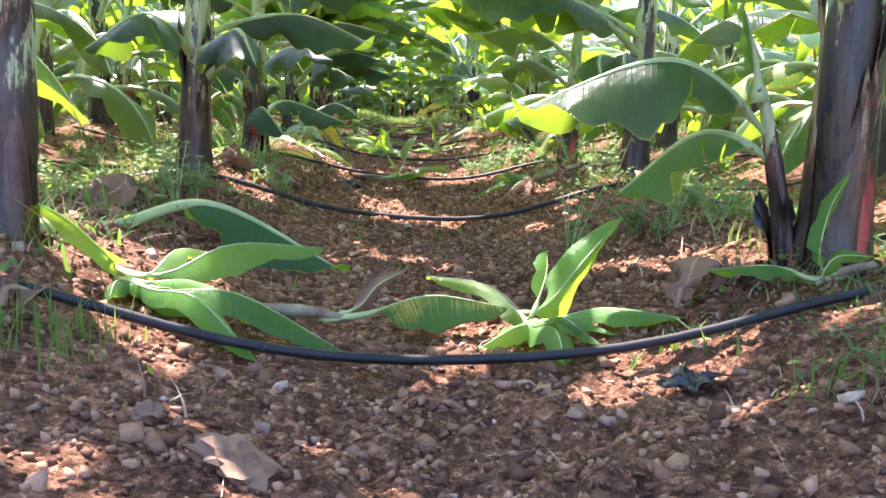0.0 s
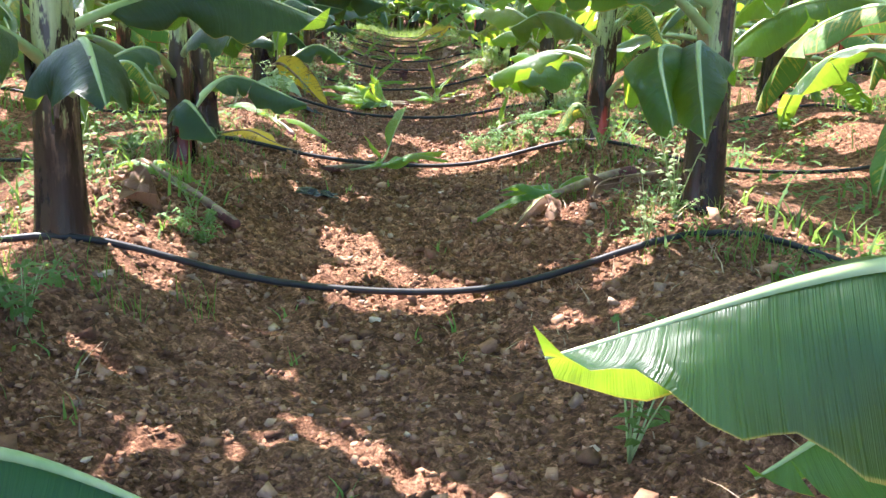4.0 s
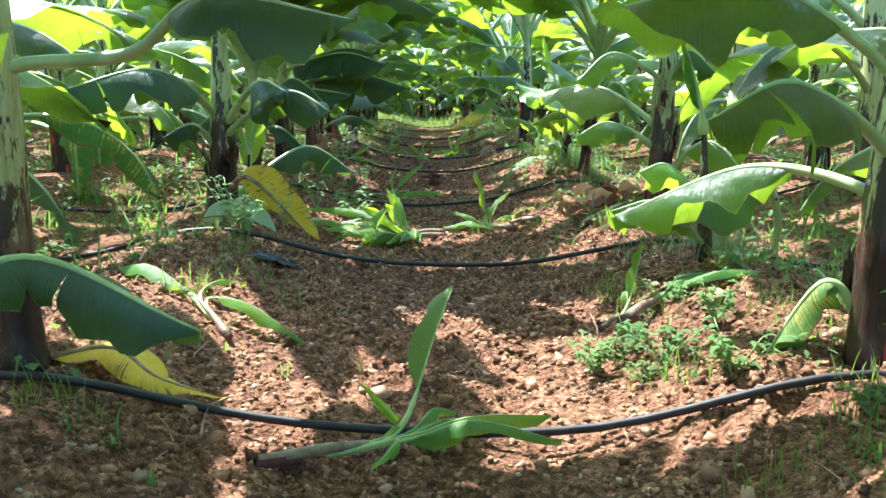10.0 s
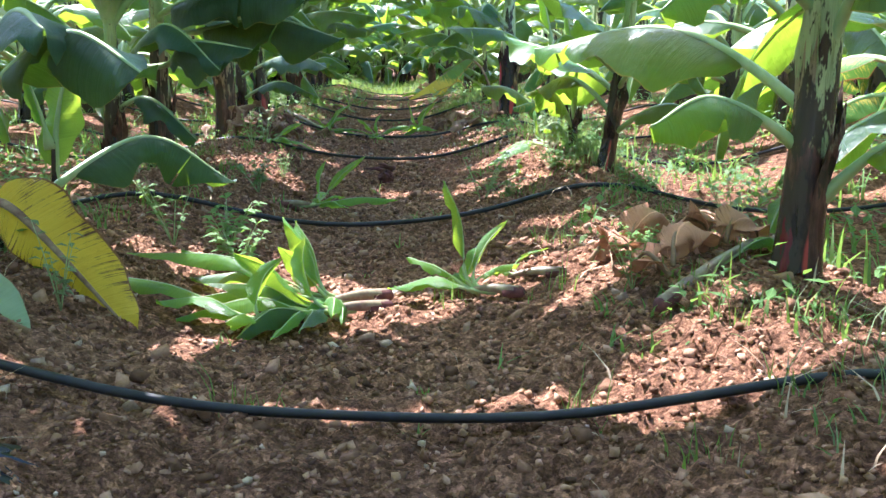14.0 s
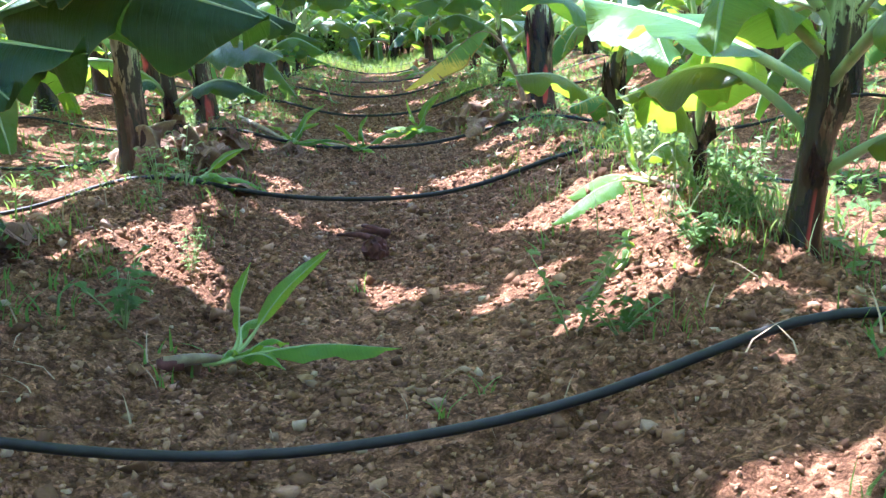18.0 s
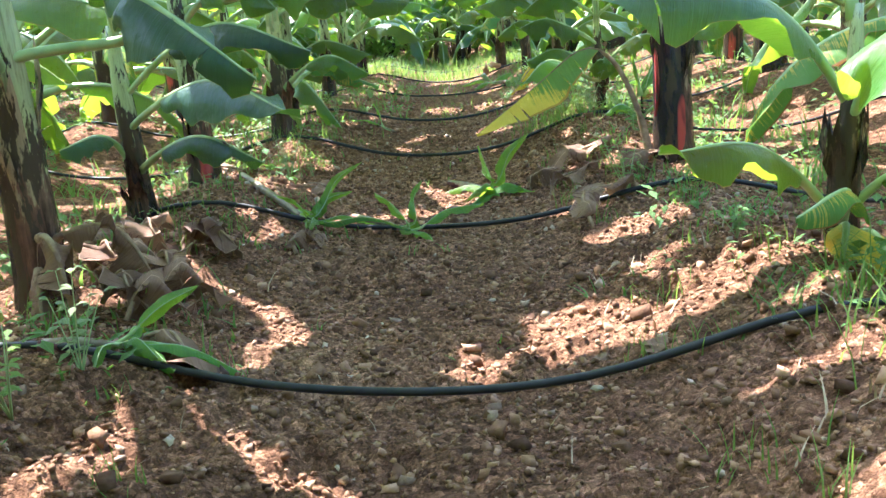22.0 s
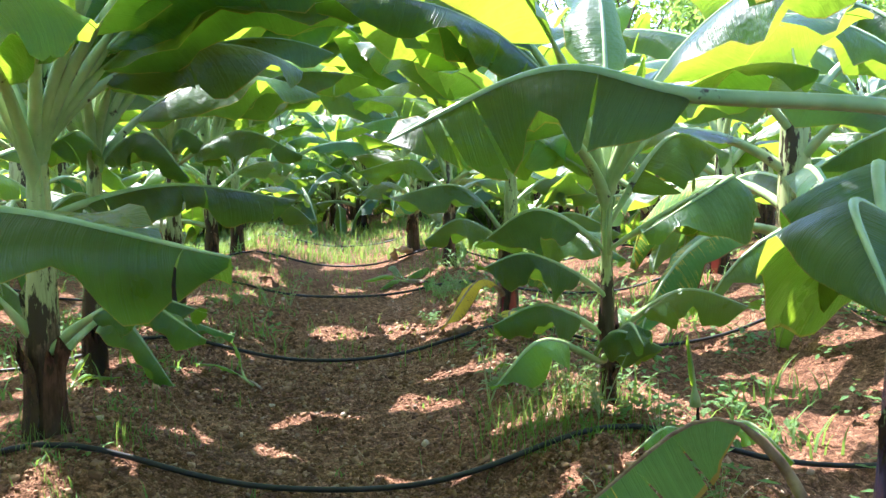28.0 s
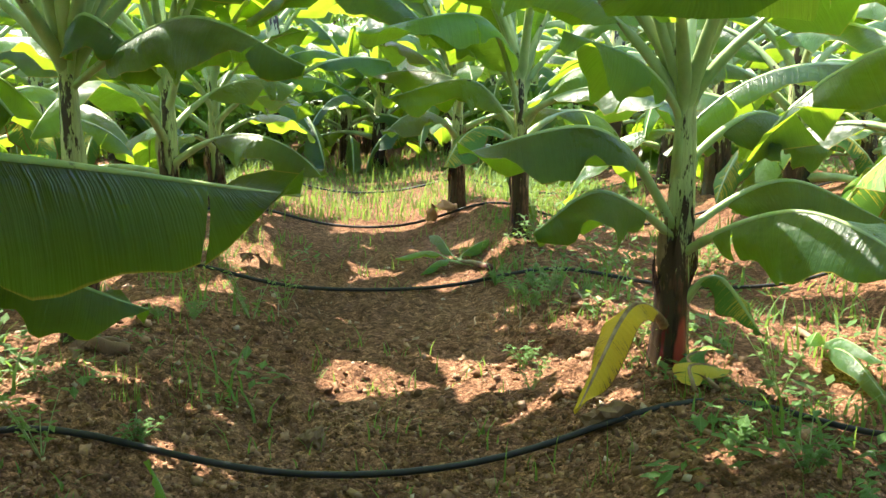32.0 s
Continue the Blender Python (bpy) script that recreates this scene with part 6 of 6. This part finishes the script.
fallen_leaf((-1.74, 23.23), (-1.62, 23.32), 0.12, "d", 0.06)
fallen_leaf((0.23, 20.67), (0.29, 21.31), 0.12, "h", 0.06)
fallen_leaf((-1.82, 21.15), (-1.99, 21.01), 0.14, "d", 0.05)


# ---- weeds ----
def weed(x, y, h, n, mat, seed, spread=0.5, leaf=0.03, label="small leafy green weed growing in the soil"):
    """A broad-leaved weed: a few thin stems with leaves in pairs."""
    r = random.Random(seed)
    tg = thing("weed", pose(x, y, float(ground_z(x, y)) - 0.005), label, "weed", "weeds")
    lv, lf, lu = [], [], []
    for i in range(n):
        a = r.uniform(0, 6.28)
        k = h * r.uniform(0.6, 1.0)
        end = Vector((math.cos(a) * k * spread * r.uniform(0.2, 1), math.sin(a) * k * spread * r.uniform(0.2, 1), k))
        pts = spline([Vector((0, 0, 0)), end * 0.5 + Vector((0, 0, 0.06 * k)), end], 6)
        v, f = tube_data(pts, [0.0028 * (1 - 0.6 * j / 6) for j in range(7)], 4)
        mesh_ob("stem", v, f, M_SUCKPET, tg)
        for j in range(2, 7):
            for sg in (0, 1):
                b = r.uniform(0, 6.28) + math.pi * sg
                d = Vector((math.cos(b), math.sin(b), r.uniform(-0.1, 0.6))).normalized()
                w = d.cross(Vector((0, 0, 1))).normalized()
                L = leaf * r.uniform(0.6, 1.3)
                o = len(lv)
                lv += [pts[j], pts[j] + d * L * 0.5 + w * L * 0.24, pts[j] + d * L - Vector((0, 0, L * 0.25)), pts[j] + d * L * 0.5 - w * L * 0.24, pts[j] + d * L * 0.5 + Vector((0, 0, L * 0.1))]
                lu += [(0, 0.5), (0.5, 1), (1, 0.5), (0.5, 0), (0.5, 0.5)]
                lf += [(o, o + 1, o + 4), (o + 1, o + 2, o + 4), (o + 2, o + 3, o + 4), (o + 3, o, o + 4)]
    mesh_ob("foliage", lv, lf, mat, tg, lu)
    return tg


WEEDS = [weed(-45, -30 - k, (0.16, 0.22, 0.30, 0.12)[k], (7, 6, 5, 9)[k], (M_WEED, M_GRASS, M_PALEWEED, M_WEED)[k], 500 + k, (0.9, 0.6, 0.5, 1.2)[k], (0.045, 0.035, 0.04, 0.035)[k]) for k in range(4)]
spots = [(0.75, 3.9), (0.62, 3.6), (0.85, 4.1), (-1.15, 4.2), (-1.05, 3.9), (-0.95, 3.7), (0.25, 7.35), (0.32, 7.45), (0.75, 6.7), (0.62, 6.8), (-0.85, 5.2), (-0.95, 5.4), (-0.8, 5.0), (0.45, 7.2),
         (0.42, 7.9), (0.5, 7.6), (0.6, 13.4), (0.7, 14.2), (0.62, 14.0), (0.75, 13.8), (0.55, 13.9), (0.5, 13.6), (0.66, 13.7), (0.4, 12.6), (0.5, 12.4), (0.2, 19.9), (0.3, 19.7), (0.1, 20.1),
         (0.21, 7.55), (0.26, 7.62), (0.15, 7.5), (0.75, 3.4), (0.68, 3.7), (0.8, 3.55), (0.6, 3.85), (0.55, 12.4), (0.8, 12.9), (0.85, 13.3), (0.7, 13.1), (0.45, 13.2), (0.15, 18.6), (0.2, 18.3), (0.05, 18.9), (-0.05, 19.2),
         (-0.2, 22.0), (-0.1, 22.2), (-0.25, 22.4), (-0.3, 22.8), (-1.15, 10.7), (-1.0, 10.9), (-0.9, 10.6), (-1.25, 9.3), (0.0, 11.95), (0.1, 11.9), (-1.6, 20.4), (-1.8, 20.2), (-1.5, 22.0), (-1.4, 22.4)]
for j in range(46):
    y = rng.uniform(2.5, 24)
    k = rng.random() < 0.6
    spots.append((float(row_x(1 if k else 0, y)) + (-1 if k else 1) * rng.gauss(0.12, 0.22), y))
for j, (x, y) in enumerate(spots):
    copy_thing(WEEDS[3 if 7 < y < 8 else rng.randrange(4)], Matrix.Translation((x, y, float(ground_z(x, y)) - 0.005)) @ Matrix.Rotation(rng.uniform(0, 6.28), 4, "Z") @ Matrix.Scale(rng.uniform(0.6, 1.2), 4))
for k, ob in enumerate(WEEDS):
    x, y = float(row_x(k % 2, 4.0 + 5 * k)) + 0.2, 4.0 + 5 * k
    ob.matrix_world = pose(x, y, float(ground_z(x, y)) - 0.005)


# ---- small things on the soil ----
def scrap(x, y, sx, sy, az, seed, label="scrap of crumpled black plastic on the soil"):
    """A crumpled piece of thin black film."""
    n, r = 9, random.Random(seed)
    ph = [r.uniform(0, 6.3) for _ in range(6)]
    v, f = [], []
    for i in range(n + 1):
        for j in range(n + 1):
            u, w = i / n - 0.5, j / n - 0.5
            e = 1 + 0.25 * math.sin(7 * math.atan2(w, u + 1e-6) + ph[0])
            px, py = u * sx * e, w * sy * e
            q = Vector((x, y)) + Vector((px * math.cos(az) - py * math.sin(az), px * math.sin(az) + py * math.cos(az)))
            z = float(ground_z(q.x, q.y)) + 0.018 + 0.014 * abs(math.sin(9 * u + ph[1]) + math.sin(11 * w + 4 * u + ph[2])) * (1 - 2.2 * max(abs(u), abs(w)) ** 2)
            v.append(Vector((q.x - x, q.y - y, z)))
    for i in range(n):
        for j in range(n):
            q = i * (n + 1) + j
            f.append((q, q + n + 1, q + n + 2, q + 1))
    ob = mesh_ob("plastic_scrap", v, f, M_BAG, None, None, False)
    ob.location = (x, y, 0)
    tagged(ob, label, "plastic scrap")


scrap(-1.0, 8.82, 0.20, 0.13, 0.3, 1)
scrap(-0.58, 6.1, 0.15, 0.12, 0.1, 2)
scrap(0.39, 2.27, 0.09, 0.10, 0.8, 3)


def stone(x, y, sx, sy, sz, az, seed):
    v, f = ico(3)
    g = np.random.default_rng(seed)
    k = g.normal(size=(7, 3))
    k /= np.linalg.norm(k, axis=1)[:, None]
    d = np.clip(v @ k.T, None, g.uniform(0.55, 0.85, 7)[None])      # flat faces broken off
    rad = np.min(np.where(v @ k.T > 0.05, d / np.maximum(v @ k.T, 0.05), 1.0), axis=1)
    v = v * (rad * (1 + 0.16 * g.normal(size=len(v))))[:, None] * np.array([sx, sy, sz])
    ob = mesh_ob("stone", [Vector(p) for p in v], [tuple(q) for q in f], M_ROCK, None, None, False)
    ob.matrix_world = pose(x, y, float(ground_z(x, y)) + sz * 0.25, 8, -6, math.degrees(az))
    tagged(ob, "pale grey-brown stone half sunk in the soil", "stone", "stones")


M_ROCK = plain("rock", (0.15, 0.088, 0.055), (0.29, 0.185, 0.12), 22, 0.9, 0.2, 0.8)
for i, (x, y, a, b, c) in enumerate(((-0.36, 1.81, 0.085, 0.06, 0.04), (-0.53, 1.96, 0.03, 0.025, 0.02), (-0.46, 8.41, 0.04, 0.03, 0.02), (-0.23, 13.33, 0.035, 0.03, 0.025), (-0.16, 14.17, 0.04, 0.025, 0.022),
                                     (-0.02, 14.14, 0.05, 0.04, 0.03), (-0.65, 13.49, 0.03, 0.025, 0.02), (-0.79, 16.45, 0.024, 0.02, 0.026), (-1.11, 20.7, 0.05, 0.04, 0.05), (-0.16, 20.53, 0.09, 0.08, 0.07), (0.1, 10.3, 0.04, 0.03, 0.02))):
    stone(x, y, a, b, c, rng.uniform(0, 3), 70 + i)

# a withered husk with a stub of stalk in the alley
hx, hy = -0.53, 13.08
husk = thing("withered_husk", pose(hx, hy, float(ground_z(hx, hy))), "dark withered plant husk with a broken stalk on the soil", "withered husk")
v, f = ico(3)
g = np.random.default_rng(5)
mesh_ob("husk", [Vector((p[0] * 0.045, p[1] * 0.04, 0.03 + p[2] * 0.045)) + 0.022 * noise.noise_vector(Vector(p) * 2.6) for p in v], [tuple(q) for q in f], M_ROOT, husk, None, False)
for a, b in (((0.02, 0.0, 0.06), (-0.14, 0.1, 0.07)), ((0.05, 0.02, 0.085), (-0.10, 0.13, 0.06)), ((0.04, 0.03, 0.07), (-0.05, 0.09, 0.1))):
    v, f = tube_data(spline([Vector(a), (Vector(a) + Vector(b)) * 0.5 + Vector((0, 0, 0.012)), Vector(b)], 6), [0.012, 0.014, 0.013, 0.011, 0.009, 0.007, 0.004], 6)
    mesh_ob("stalk", v, f, M_ROOT, husk)
